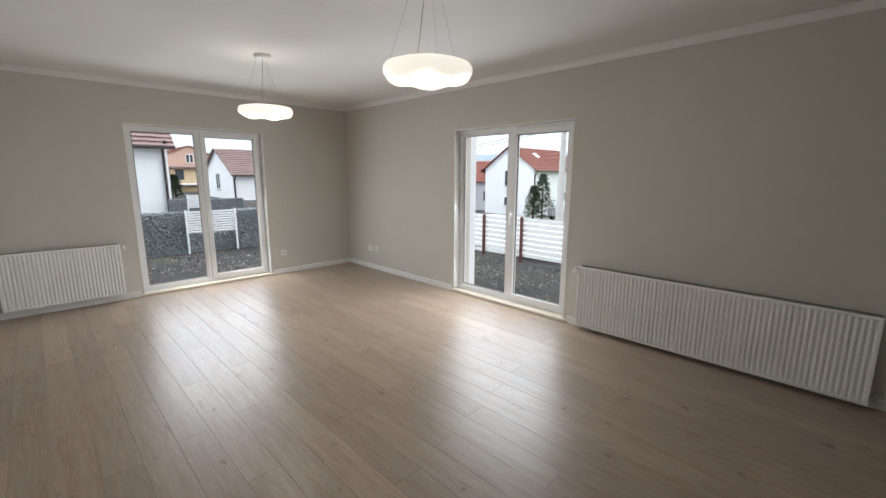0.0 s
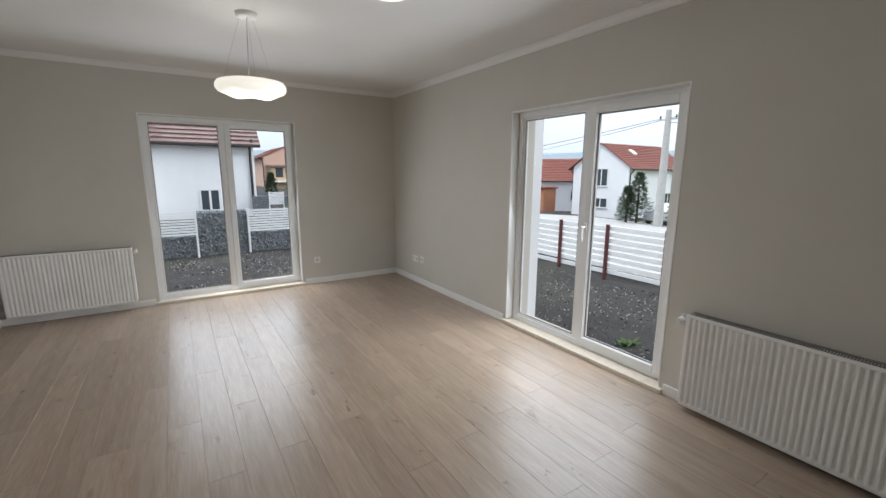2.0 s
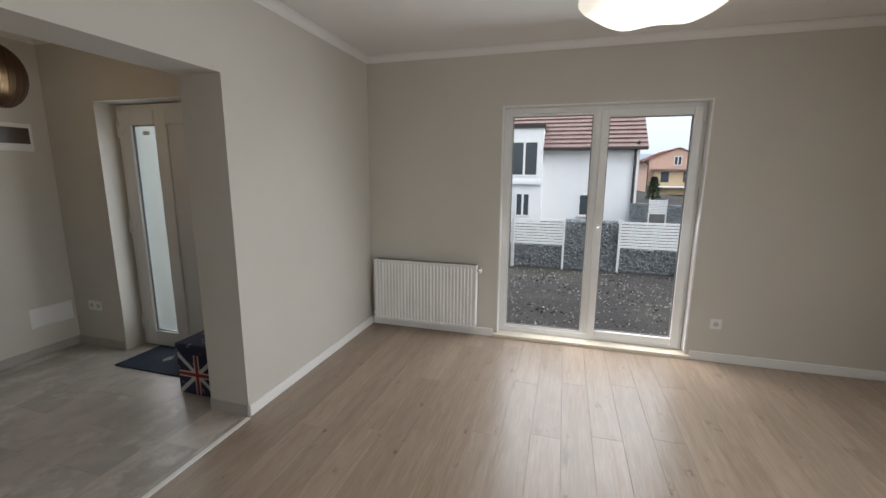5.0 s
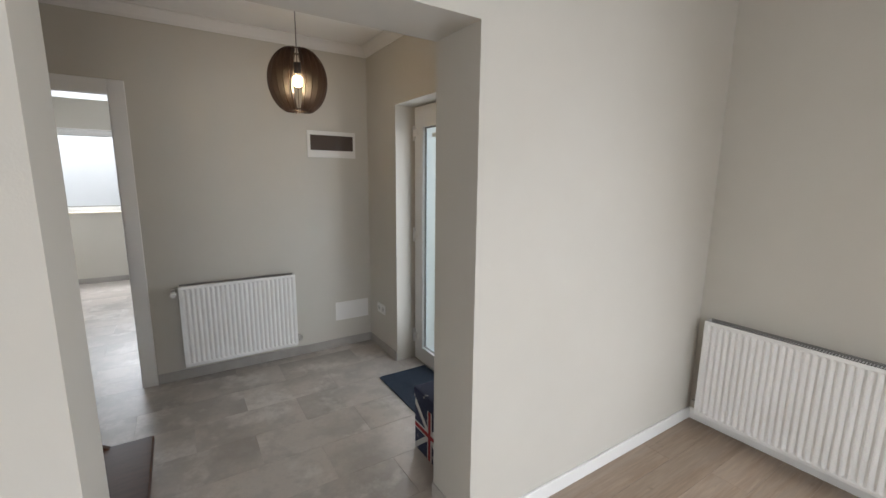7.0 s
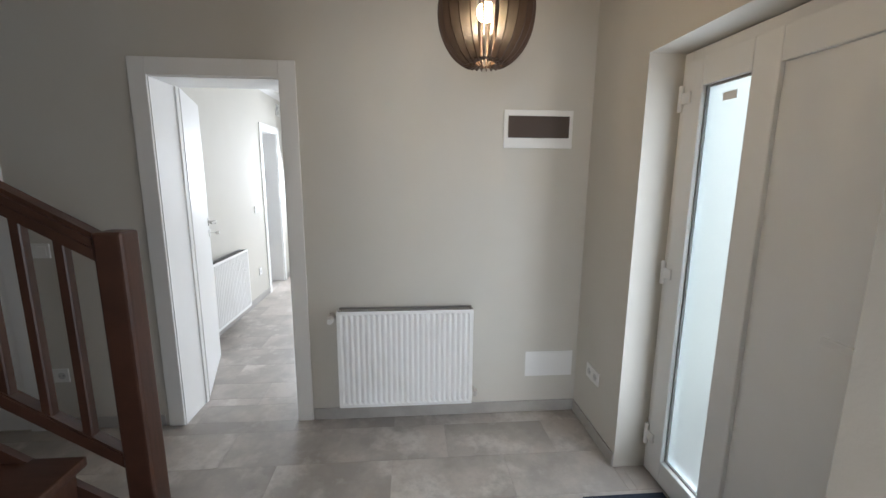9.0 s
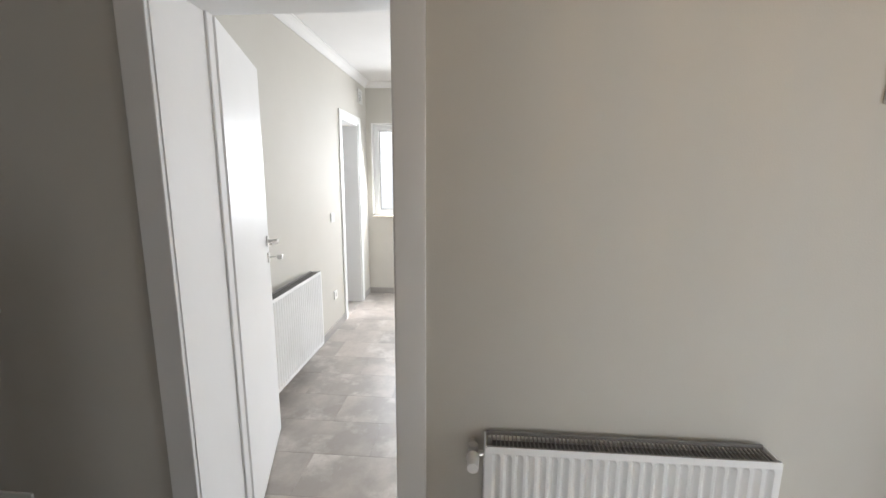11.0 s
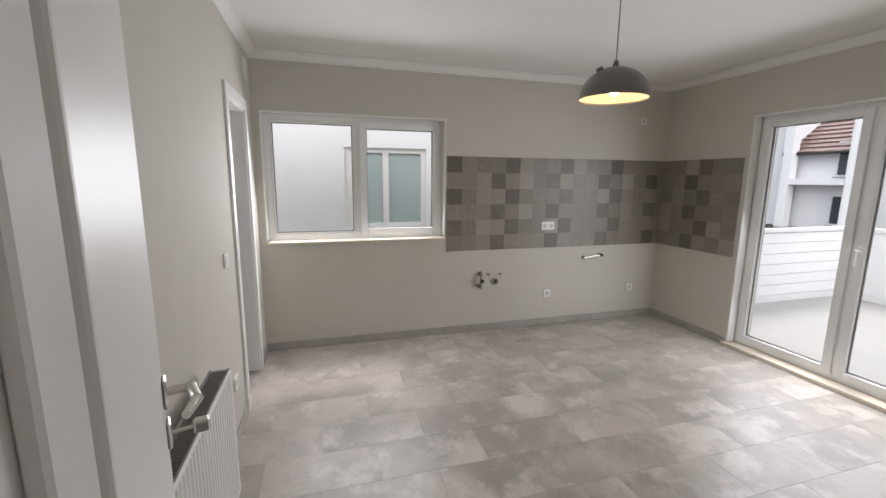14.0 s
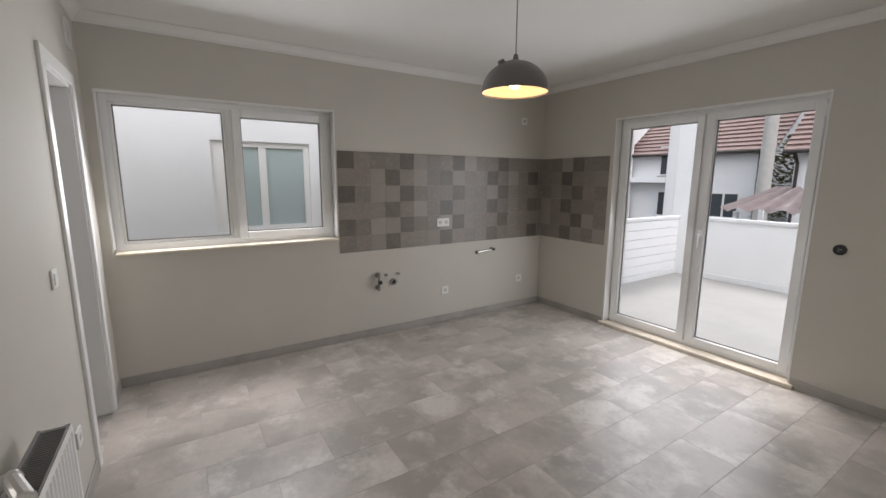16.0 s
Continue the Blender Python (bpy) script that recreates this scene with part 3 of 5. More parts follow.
# ---- radiators ----
def radiator(name, m, L, label, H=0.60, valve="right"):
    """x along the wall, y away from it (front at 0.10), z from its lower edge."""
    t = thing(name, m, label, "radiator", "panel radiators")
    n = max(8, round(L / 0.0335))
    p = (L - 0.03) / n
    pts = [(0.0, 0.082), (0.0, 0.100), (0.015, 0.100)]
    for i in range(n):
        x = 0.015 + i * p
        pts += [(x + p * 0.10, 0.100), (x + p * 0.26, 0.0935), (x + p * 0.40, 0.0875), (x + p * 0.56, 0.0875), (x + p * 0.70, 0.0935), (x + p * 0.86, 0.100)]
    pts += [(L - 0.015, 0.100), (L, 0.100), (L, 0.082)]
    bm = bmesh.new()
    # ribbed middle, with plain rolled edges above and below
    lo = [bm.verts.new((x, y, 0.03)) for x, y in pts]
    hi = [bm.verts.new((x, y, H - 0.03)) for x, y in pts]
    lo2 = [bm.verts.new((x, 0.100 if 0.0835 < y else y, 0.018)) for x, y in pts]
    hi2 = [bm.verts.new((x, 0.100 if 0.0835 < y else y, H - 0.018)) for x, y in pts]
    lo3 = [bm.verts.new((x, 0.097 if 0.0835 < y else y, 0.0)) for x, y in pts]
    hi3 = [bm.verts.new((x, 0.097 if 0.0835 < y else y, H)) for x, y in pts]
    for a, b in ((lo3, lo2), (lo2, lo), (lo, hi), (hi, hi2), (hi2, hi3)):
        for i in range(len(pts) - 1):
            bm.faces.new((a[i], a[i + 1], b[i + 1], b[i]))
    part("front_panel", bm, ENAMEL, t)
    part("back_panel", B((0.01, 0.022, 0.01), (L - 0.01, 0.034, H - 0.01), 0.003), ENAMEL, t)
    for x in (0, L):
        part("side_cover", B((x - 0.003, 0.018, 0.02), (x + 0.003, 0.098, H - 0.004), 0.002), ENAMEL, t)
    # solid block between the panels, its dark colour standing for shade round the fins
    part("fin_core", B((0.02, 0.036, 0.03), (L - 0.02, 0.080, H - 0.02)), DARKGAP, t, "dark block standing for the shaded convector fins")
    # grille slats coloured grey to carry the shading of the top
    gr = bmesh.new()
    k = int((L - 0.02) / 0.012)
    for i in range(k):
        x = 0.012 + i * 0.012
        box(gr, (x, 0.026, H - 0.012), (x + 0.003, 0.094, H - 0.006))
    box(gr, (0.004, 0.018, H - 0.012), (L - 0.004, 0.026, H))
    box(gr, (0.004, 0.090, H - 0.012), (L - 0.004, 0.097, H))
    part("top_grille", gr, CORD, t, "top grille with its shading put in as grey")
    for x in (0.12, L - 0.14):
        part("wall_bracket", B((x, 0.0, 0.08), (x + 0.03, 0.022, H - 0.08)), ENAMEL, t)
    vx, s = (L, 1) if valve == "right" else (0, -1)
    vb = bmesh.new()
    rod(vb, (vx, 0.06, H - 0.05), (vx + s * 0.04, 0.06, H - 0.05), 0.010)
    rod(vb, (vx + s * 0.035, 0.06, H - 0.065), (vx + s * 0.035, 0.06, H - 0.02), 0.014)
    rod(vb, (vx + s * 0.035, 0.06, H - 0.05), (vx + s * 0.035, 0.0, H - 0.05), 0.009)
    part("valve_body", vb, CHROME, t, "metal valve")
    kb = bmesh.new()
    rod(kb, (vx + s * 0.035, 0.075, H - 0.05), (vx + s * 0.035, 0.125, H - 0.05), 0.019, 0.016, 16)
    part("valve_knob", kb, PLASTIC, t, "white thermostat knob")
    ox, o = (vx, s) if valve == "right" else (L, 1)
    lb = bmesh.new()
    q = ox if valve != "right" else 0
    o = 1 if valve != "right" else -1
    rod(lb, (q, 0.06, 0.05), (q + o * 0.035, 0.06, 0.05), 0.009)
    rod(lb, (q + o * 0.03, 0.06, 0.065), (q + o * 0.03, 0.06, 0.03), 0.013)
    rod(lb, (q + o * 0.03, 0.06, 0.05), (q + o * 0.03, 0.0, 0.05), 0.009)
    part("return_valve", lb, CHROME, t, "metal return valve")
    return t


radiator("radiator", pose(1.115, 6.23, 0.087, 0, 0, 180), 1.01, "white ribbed panel radiator beside the garden door", valve="left")
radiator("radiator", pose(4.247, -0.06, 0.035, 0, 0, 90), 2.045, "long white ribbed panel radiator beside the street door", valve="right")
radiator("radiator", pose(-2.222, 4.30, 0.125, 0, 0, -90), 0.79, "short white ribbed panel radiator in the hall", valve="right")
radiator("radiator", pose(-4.13, 2.180, 0.14), 1.0, "white panel radiator behind the open kitchen door", valve="right")

# ---- living room: pendant lamps ----


def ring_pendant(x, y, zc):
    t = thing("pendant_lamp", pose(x, y, 0), "glowing white ring pendant lamp with a wavy underside", "lamp", "living room pendants")
    prof = [(0.080, -0.024), (0.095, -0.040), (0.14, -0.050), (0.185, -0.046), (0.215, -0.032), (0.232, -0.008), (0.232, 0.018), (0.220, 0.036), (0.19, 0.044), (0.13, 0.046), (0.095, 0.042), (0.080, 0.026)]

    def wave(r, z, a):
        k = 1 + 0.012 * math.sin(5 * a) * (1 if r > 0.15 else 0.3)
        return r * k, zc + z + (0.008 * math.sin(5 * a + 0.8) if z < -0.02 else 0.0)

    part("diffuser", lathe(bmesh.new(), prof, 70, wave, True), OPAL, t, "glowing opal ring", True)
    part("core_ring", lathe(bmesh.new(), [(0.068, zc - 0.018), (0.079, zc - 0.018), (0.079, zc + 0.03), (0.068, zc + 0.03)], 40, None, True), SHADE_IN, t, "beige inner ring", True)
    part("canopy", lathe(bmesh.new(), [(0.0, CZ - 0.034), (0.052, CZ - 0.034), (0.066, CZ - 0.028), (0.072, CZ - 0.0005), (0.0, CZ - 0.0005)], 32), PLASTIC, t, "round white ceiling cup", True)
    for k in range(3):
        a = 2 * math.pi * k / 3 + 0.5
        part("cable", rod(bmesh.new(), (0.05 * math.cos(a), 0.05 * math.sin(a), CZ - 0.03), (0.2 * math.cos(a), 0.2 * math.sin(a), zc + 0.044), 0.0007, None, 6), CORD, t, "thin steel cable")
    part("flex", rod(bmesh.new(), (0, 0.0, CZ - 0.03), (0.0, 0.09, zc + 0.042), 0.0022, None, 6), CORD, t, "thin grey flex")
    lamp("pendant_light", "POINT", 2.5, (1.0, 0.93, 0.83), pose(x, y, zc - 0.09), radius=0.12)


ring_pendant(2.09, 4.08, 2.06)
ring_pendant(2.03, 1.82, 2.03)


# ---- wall fittings ----
def plate(name, m, W, H, label, cat, holes=1, mat=None):
    """A wall plate centred at m: x along the wall, y out from it."""
    t = thing(name, m, label, cat)
    part("plate", B((-W / 2, 0.0005, -H / 2), (W / 2, 0.010, H / 2), 0.003, 2), mat or PLASTIC, t)
    for k in range(holes):
        cx = (k - (holes - 1) / 2) * W / holes
        if cat == "socket":
            bm = bmesh.new()
            rod(bm, (cx, 0.0095, 0), (cx, 0.0105, 0), 0.021, None, 20)
            part("socket_well", bm, WELL, t, "grey recessed socket well")
            for s in (-1, 1):
                part("pin_hole", rod(bmesh.new(), (cx + s * 0.0095, 0.0100, 0), (cx + s * 0.0095, 0.0112, 0), 0.003, None, 8), BLACK, t)
        else:
            part("rocker", B((cx - 0.024, 0.010, -0.026), (cx + 0.024, 0.014, 0.026), 0.002), PLASTIC, t)
    return t


def on_a(x, z):
    return pose(x, 6.23, z, 0, 0, 180)


def on_b(y, z):
    return pose(4.247, y, z, 0, 0, 90)


def on_d(y, z):
    return pose(-2.222, y, z, 0, 0, -90)


def on_e(y, z, off=0.0):
    return pose(-6.097 + off, y, z, 0, 0, -90)


def on_f(x, z):
    return pose(x, 2.148, z)


def on_g(x, z):
    return pose(x, 6.335, z, 0, 0, 180)


plate("wall_socket", on_a(3.08, 0.32), 0.082, 0.082, "white single wall socket", "socket")
plate("wall_socket", on_b(5.60, 0.325), 0.155, 0.082, "white double wall socket", "socket", 2)
plate("wall_socket", on_b(5.43, 0.335), 0.082, 0.082, "white single wall socket", "socket")
plate("wall_socket", pose(-1.97, 4.985, 0.372, 0, 0, 180), 0.15, 0.082, "white double wall socket beside the front door", "socket", 2)
plate("wall_socket", on_d(1.885, 0.343), 0.15, 0.082, "white double socket in the hall", "socket", 2)
plate("light_switch", on_d(1.89, 1.076), 0.15, 0.082, "white double light switch in the hall", "switch", 2)
plate("wall_socket", on_e(4.917, 1.075, 0.009), 0.15, 0.085, "white double socket on the patterned tiles", "socket", 2)
plate("wall_socket", on_e(4.951, 0.347), 0.082, 0.082, "white single socket low on the kitchen wall", "socket")
plate("wall_socket", on_e(6.0, 0.348), 0.082, 0.082, "white single socket low near the corner", "socket")
plate("wall_socket", on_e(6.01, 2.168), 0.075, 0.075, "white single socket high above the tiles", "socket")
plate("light_switch", on_f(-4.79, 1.09), 0.082, 0.082, "white light switch beside the pantry doorway", "switch")
plate("wall_socket", on_f(-4.80, 0.35), 0.082, 0.082, "white socket beside the pantry doorway", "socket")
t = thing("junction_box", on_g(-3.356, 1.061), "open round black junction box in the wall", "junction box")
part("box_rim", lathe(bmesh.new(), [(0.030, 0.0), (0.036, 0.0), (0.036, 0.006), (0.030, 0.006)], 24, None, True), BLACK, t).matrix_local = pose(0, 0.0005, 0, -90, 0, 0)
part("box_well", rod(bmesh.new(), (0, 0.0006, 0), (0, 0.002, 0), 0.031, None, 24), BLACK, t)
wb = bmesh.new()
rod(wb, (-0.01, 0.002, 0.0), (0.006, 0.018, 0.008), 0.003, None, 6)
rod(wb, (0.012, 0.002, -0.006), (0.0, 0.016, -0.01), 0.003, None, 6)
part("wire_end", wb, CORD, t)
t = thing("air_vent", on_f(-5.84, 2.345), "small white louvred air vent under the ceiling", "vent")
vf = bmesh.new()
for a, b in (((-0.075, 0.0005, -0.075), (-0.062, 0.014, 0.075)), ((0.062, 0.0005, -0.075), (0.075, 0.014, 0.075)), ((-0.062, 0.0005, 0.062), (0.062, 0.014, 0.075)), ((-0.062, 0.0005, -0.075), (0.062, 0.014, -0.062))):
    box(vf, a, b, 0.002)
part("frame", vf, PLASTIC, t)
part("backing", B((-0.062, 0.0006, -0.062), (0.062, 0.003, 0.062)), DARKGAP, t)
for k in range(7):
    part("slat", B((-0.062, 0.004, -0.056 + k * 0.0172), (0.062, 0.012, -0.048 + k * 0.0172)), PLASTIC, t)

# ---- hall ----
t = thing("fuse_box", on_d(4.668, 1.7605), "white fuse box with a smoked dark flap", "fuse box")
part("frame", B((-0.201, 0.0005, -0.1055), (0.201, 0.012, 0.1055), 0.004, 2), PLASTIC, t)
part("flap", B((-0.177, 0.012, -0.048), (0.177, 0.020, 0.072), 0.003, 2), PANELGLASS, t, "smoked dark plastic flap")
part("latch", B((-0.025, 0.012, -0.062), (0.025, 0.017, -0.052), 0.002), PLASTIC, t)
t = thing("service_hatch", on_d(4.806, 0.3255), "flat white service hatch low on the wall", "hatch")
part("hatch_frame", B((-0.152, 0.0005, -0.0825), (0.152, 0.004, 0.0825), 0.001), HATCH, t)
part("hatch_door", B((-0.143, 0.0045, -0.0735), (0.143, 0.007, 0.0735), 0.001), HATCH, t)
tagged(link("doormat", B((-1.475, 4.735, 0.001), (-0.76, 5.13, 0.012), 0.003, 2), MAT), "dark navy doormat with a faint pale mark by the front door", "doormat")
for k, (dx, w) in enumerate(((0.0, 0.07), (0.022, 0.10), (0.044, 0.05))):
    part("mark", B((-1.19 + dx, 4.94 - w / 2, 0.0122), (-1.18 + dx, 4.94 + w / 2, 0.0132)), CORD, bpy.data.objects["doormat"], "faint pale printed bar")

# globe lamp of upright wooden fins
t = thing("pendant_lamp", pose(-1.30, 4.19, 2.035), "dark wooden globe pendant of upright fins with a warm bulb", "lamp")
fin = bmesh.new()
outer = [(0.163 * math.sin(a) ** 0.9, -0.185 * math.cos(a)) for a in [radians(24 + 132 * k / 16) for k in range(17)]]
inner = [(max(0.03, 0.105 * math.sin(a) ** 1.3), -0.175 * math.cos(a)) for a in [radians(156 - 132 * k / 12) for k in range(13)]]
extrude(fin, outer + inner, -0.0016, 0.0016, pose(0, 0, 0, 90, 0, 0))
first = part("fin", fin, VENEER, t)
first.matrix_local = pose(0, 0, 0)
for k in range(1, 26):
    f = first.copy()
    scene.collection.objects.link(f)
    f.parent = t
    f.matrix_local = pose(0, 0, 0, 0, 0, 360 * k / 26)
for z in (-0.160, 0.160):
    part("fin_ring", lathe(bmesh.new(), [(0.058, z), (0.072, z), (0.072, z + 0.004), (0.058, z + 0.004)], 32, None, True), VENEER, t)
part("flex", rod(bmesh.new(), (0, 0, 0.09), (0, 0, CZ - 2.036), 0.003, None, 8), CORD, t, "thin grey flex")
part("canopy", lathe(bmesh.new(), [(0.0, CZ - 2.075), (0.035, CZ - 2.07), (0.045, CZ - 2.0355), (0.0, CZ - 2.0355)], 24), PLASTIC, t, "white ceiling cup", True)
part("bulb_socket", rod(bmesh.new(), (0, 0, 0.04), (0, 0, 0.10), 0.02), BLACK, t)
bb = bmesh.new()
bmesh.ops.create_uvsphere(bb, u_segments=20, v_segments=14, radius=0.031, matrix=Matrix.Translation((0, 0, 0.0)))
part("bulb", bb, BULB, t, "glowing warm bulb", True)
lamp("hall_light", "POINT", 0.75, (1.0, 0.70, 0.40), pose(-1.30, 4.19, 1.985), radius=0.02)

# covered box with a flag print
RED = material("flag_red", (0.28, 0.025, 0.03), 0.8, bump=[(200, 0.2)])
NAVY = material("flag_navy", (0.018, 0.024, 0.06), 0.8, bump=[(200, 0.2)], spots=[(18, (0.35, 0.34, 0.33), 0.9, 0.60, 0.64)])
OFFW = material("flag_white", (0.55, 0.54, 0.52), 0.8, bump=[(200, 0.2)])
t = thing("storage_box", pose(-0.47, 4.745, 0), "square storage box with a blue, white and red flag print", "box")
part("body", B((-0.165, -0.165, 0.0), (0.165, 0.165, 0.30), 0.008, 2), NAVY, t)
part("lid", B((-0.170, -0.170, 0.302), (0.170, 0.170, 0.365), 0.010, 2), NAVY, t, "padded printed lid")
for rz in (0, 90, 180, 270):
    for s in (-1, 1):
        st = part("stripe", extrude(bmesh.new(), [(-0.155, s * 0.135 - 0.018), (-0.155, s * 0.135 + 0.018), (0.155, -s * 0.135 + 0.018), (0.155, -s * 0.135 - 0.018)], 0.0, 0.0015), OFFW, t, "white diagonal stripe")
        st.matrix_local = pose(0, 0, 0, 0, 0, rz) @ pose(0, -0.1652, 0.15, 90, 0, 0)
    for nm, w, o, mm in (("stripe", 0.042, 0.003, OFFW), ("stripe", 0.024, 0.0042, RED)):
        c = bmesh.new()
        box(c, (-0.155, -w / 2, 0), (0.155, w / 2, o * 0.4))
        box(c, (-w / 2, -0.14, 0), (w / 2, 0.14, o * 0.4 + 0.0003))
        st = part(nm, c, mm, t)
        st.matrix_local = pose(0, 0, 0, 0, 0, rz) @ pose(0, -0.1652 - o * 0.4, 0.15, 90, 0, 0)

# staircase, rising away from the living room side
st = thing("staircase", pose(0, 0, 0), "dark stained wooden staircase with a handrail", "staircase")
RISE, GO, Y0 = 0.18, 0.27, 3.355
for k in range(9):
    y = Y0 - GO * k
    part("tread", B((-1.195, y - GO - 0.03, RISE * (k + 1) - 0.036), (-0.29, y, RISE * (k + 1)), 0.008, 2), WOOD, st)
    part("riser", B((-1.175, y - 0.05, RISE * k), (-0.30, y - 0.03, RISE * (k + 1) - 0.037)), WOOD, st)
sb = bmesh.new()
y1, z1 = Y0 - GO * 8, RISE * 8
extrude(sb, [(Y0 - 0.06, 0.0), (Y0 - 0.06, 0.10), (y1, z1 + 0.08), (y1, z1 - 0.16), (Y0 - 0.36, 0.0)], -0.012, 0.012, Matrix(((0, 0, 1, -1.182), (1, 0, 0, 0), (0, 1, 0, 0), (0, 0, 0, 1))))
part("stringer", sb, WOOD, st)
nw = bmesh.new()
box(nw, (-1.292, 2.922, 0.0), (-1.200, 3.016, 1.315), 0.014, 3)
part("newel_post", nw, WOOD, st)
SL = RISE / GO


UP, LOW = 0.58, 0.68


def slanted(name, za, h, x0, x1, ya, yb, bevel, SL):
    bm = bmesh.new()
    vs = []
    for y in (ya, yb):
        z = za + SL * (2.93 - y)
        vs.append([bm.verts.new(p) for p in ((x0, y, z - h), (x1, y, z - h), (x1, y, z), (x0, y, z))])
    a, b = vs
    bm.faces.new(a)
    bm.faces.new(b[::-1])
    for i in range(4):
        bm.faces.new((a[i], a[(i + 1) % 4], b[(i + 1) % 4], b[i]))
    bmesh.ops.bevel(bm, geom=bm.edges[:], offset=bevel, segments=2, affect="EDGES")
    part(name, bm, WOOD, st)


slanted("handrail", 1.30, 0.05, -1.283, -1.209, 2.93, 1.0, 0.014, UP)
slanted("upper_rail", 1.25, 0.045, -1.270, -1.222, 2.93, 1.0, 0.004, UP)
slanted("lower_rail", 0.51, 0.062, -1.272, -1.220, 2.93, 0.82, 0.006, LOW)
for k in range(14):
    y = 2.80 - k * 0.122
    part("baluster", B((-1.263, y - 0.017, 0.48 + LOW * (2.93 - y)), (-1.229, y + 0.017, 1.215 + UP * (2.93 - y)), 0.004), WOOD, st)

# ---- kitchen ----
t = thing("pendant_lamp", pose(-4.14, 4.11, 1.95), "taupe dome pendant lamp with a pale lining", "lamp")
pr = [(0.168 * math.cos(a), 0.150 * math.sin(a)) for a in [radians(86 * k / 14) for k in range(15)]]
part("shade", lathe(bmesh.new(), pr + [(0.006, 0.151)], 48), SHADE, t, "taupe metal dome", True)
part("lining", lathe(bmesh.new(), [(r * 0.985, z * 0.98 - 0.0005) for r, z in pr], 48), SHADE_IN, t, "cream inner lining", True)
part("rim", lathe(bmesh.new(), [(0.165, -0.003), (0.1695, -0.003), (0.1695, 0.004), (0.165, 0.004)], 48, None, True), SHADE, t)
part("cap", rod(bmesh.new(), (0, 0, 0.147), (0, 0, 0.18), 0.018, 0.01, 16), SHADE, t)
part("side_knob", rod(bmesh.new(), (0, -0.084, 0.118), (0, -0.098, 0.139), 0.022, 0.016, 14), SHADE, t, "small knob on the shade")
part("flex", rod(bmesh.new(), (0, 0, 0.178), (0, 0, CZ - 1.951), 0.003, None, 8), CORD, t, "thin grey flex")
part("canopy", lathe(bmesh.new(), [(0.0, CZ - 2.01), (0.035, CZ - 2.0), (0.045, CZ - 1.9505), (0.0, CZ - 1.9505)], 24), SHADE, t, "round ceiling cup", True)
bb = bmesh.new()
bmesh.ops.create_uvsphere(bb, u_segments=20, v_segments=14, radius=0.03, matrix=Matrix.Translation((0, 0, 0.045)))
part("bulb", bb, BULB, t, "glowing warm bulb", True)
part("bulb_socket", rod(bmesh.new(), (0, 0, 0.07), (0, 0, 0.146), 0.018), BLACK, t)
lamp("kitchen_light", "POINT", 0.35, (1.0, 0.74, 0.48), pose(-4.14, 4.11, 1.95), radius=0.03)

t = thing("water_connection", on_e(4.18, 0.54), "bare metal water taps on the unfinished kitchen wall", "tap")
for z in (0.06, -0.06):
    tb = bmesh.new()
    rod(tb, (0, 0.0005, z), (0, 0.05, z), 0.012)
    rod(tb, (0, 0.04, z - 0.025), (0, 0.04, z + 0.03), 0.011)
    rod(tb, (0, 0.0005, z), (0, 0.006, z), 0.028)
    part("valve", tb, BRASS, t)
part("tap_knob", rod(bmesh.new(), (0, 0.045, 0.0), (0, 0.075, 0.0), 0.016, 0.02), BLACK, t)
rb = rod(bmesh.new(), (0, 0.035, -0.09), (0, 0.035, 0.09), 0.008)
part("pipe", rb, BRASS, t)
t = thing("drain_connection", on_e(4.345, 0.515), "round plastic drain outlet with wall plugs", "drain")
part("drain_ring", lathe(bmesh.new(), [(0.018, 0.0), (0.033, 0.0), (0.033, 0.02), (0.018, 0.02)], 24, None, True), CORD, t).matrix_local = pose(0, 0.0005, 0, -90, 0, 0)
part("drain_well", rod(bmesh.new(), (0, 0.0006, 0), (0, 0.003, 0), 0.019), BLACK, t)
for dx in (0.075, -0.055):
    part("wall_plug", rod(bmesh.new(), (dx, 0.0005, 0.075), (dx, 0.018, 0.075), 0.013), CORD, t)
t = thing("gas_pipe", on_e(5.47, 0.73), "short horizontal metal gas pipe on the wall", "pipe")
part("pipe", rod(bmesh.new(), (-0.11, 0.035, 0.012), (0.11, 0.035, -0.010), 0.011), CHROME, t)
part("bracket", rod(bmesh.new(), (0.10, 0.0005, -0.010), (0.10, 0.036, -0.010), 0.018), BRASS, t)
part("end_valve", rod(bmesh.new(), (-0.10, 0.0005, 0.012), (-0.10, 0.06, 0.012), 0.016), BLACK, t)

# ---- balcony ----
tagged(link("balcony_floor", B((-6.5, 6.635, -0.35), (-1.8, 9.78, -0.03)), BALCTILE), "pale tiled balcony floor", "floor", kind="structure")
para = thing("balcony_parapet", pose(0, 0, 0), "white boarded balcony parapet with a pale top rail", "parapet")
part("front_board", B((-6.20, 9.66, 0.06), (-1.9, 9.70, 0.90), 0.004), RENDER_WHITE, para)
# white strip drawn for the daylight showing in the gap under the board
part("bottom_rail", B((-6.20, 9.645, -0.029), (-1.9, 9.715, 0.06), 0.004), FENCEW, para)
part("top_rail", B((-6.24, 9.63, 0.90), (-1.9, 9.73, 0.95), 0.006), FENCEW, para)
part("side_top_rail", B((-6.24, 6.65, 0.90), (-6.14, 9.63, 0.95), 0.006), FENCEW, para)
part("side_bottom_rail", B((-6.215, 6.65, -0.029), (-6.15, 9.645, 0.06), 0.004), FENCEW, para)
for k in range(6):
    part("board", B((-6.20, 6.65, 0.065 + k * 0.139), (-6.165, 9.655, 0.065 + k * 0.139 + 0.133), 0.006), RENDER_WHITE, para)
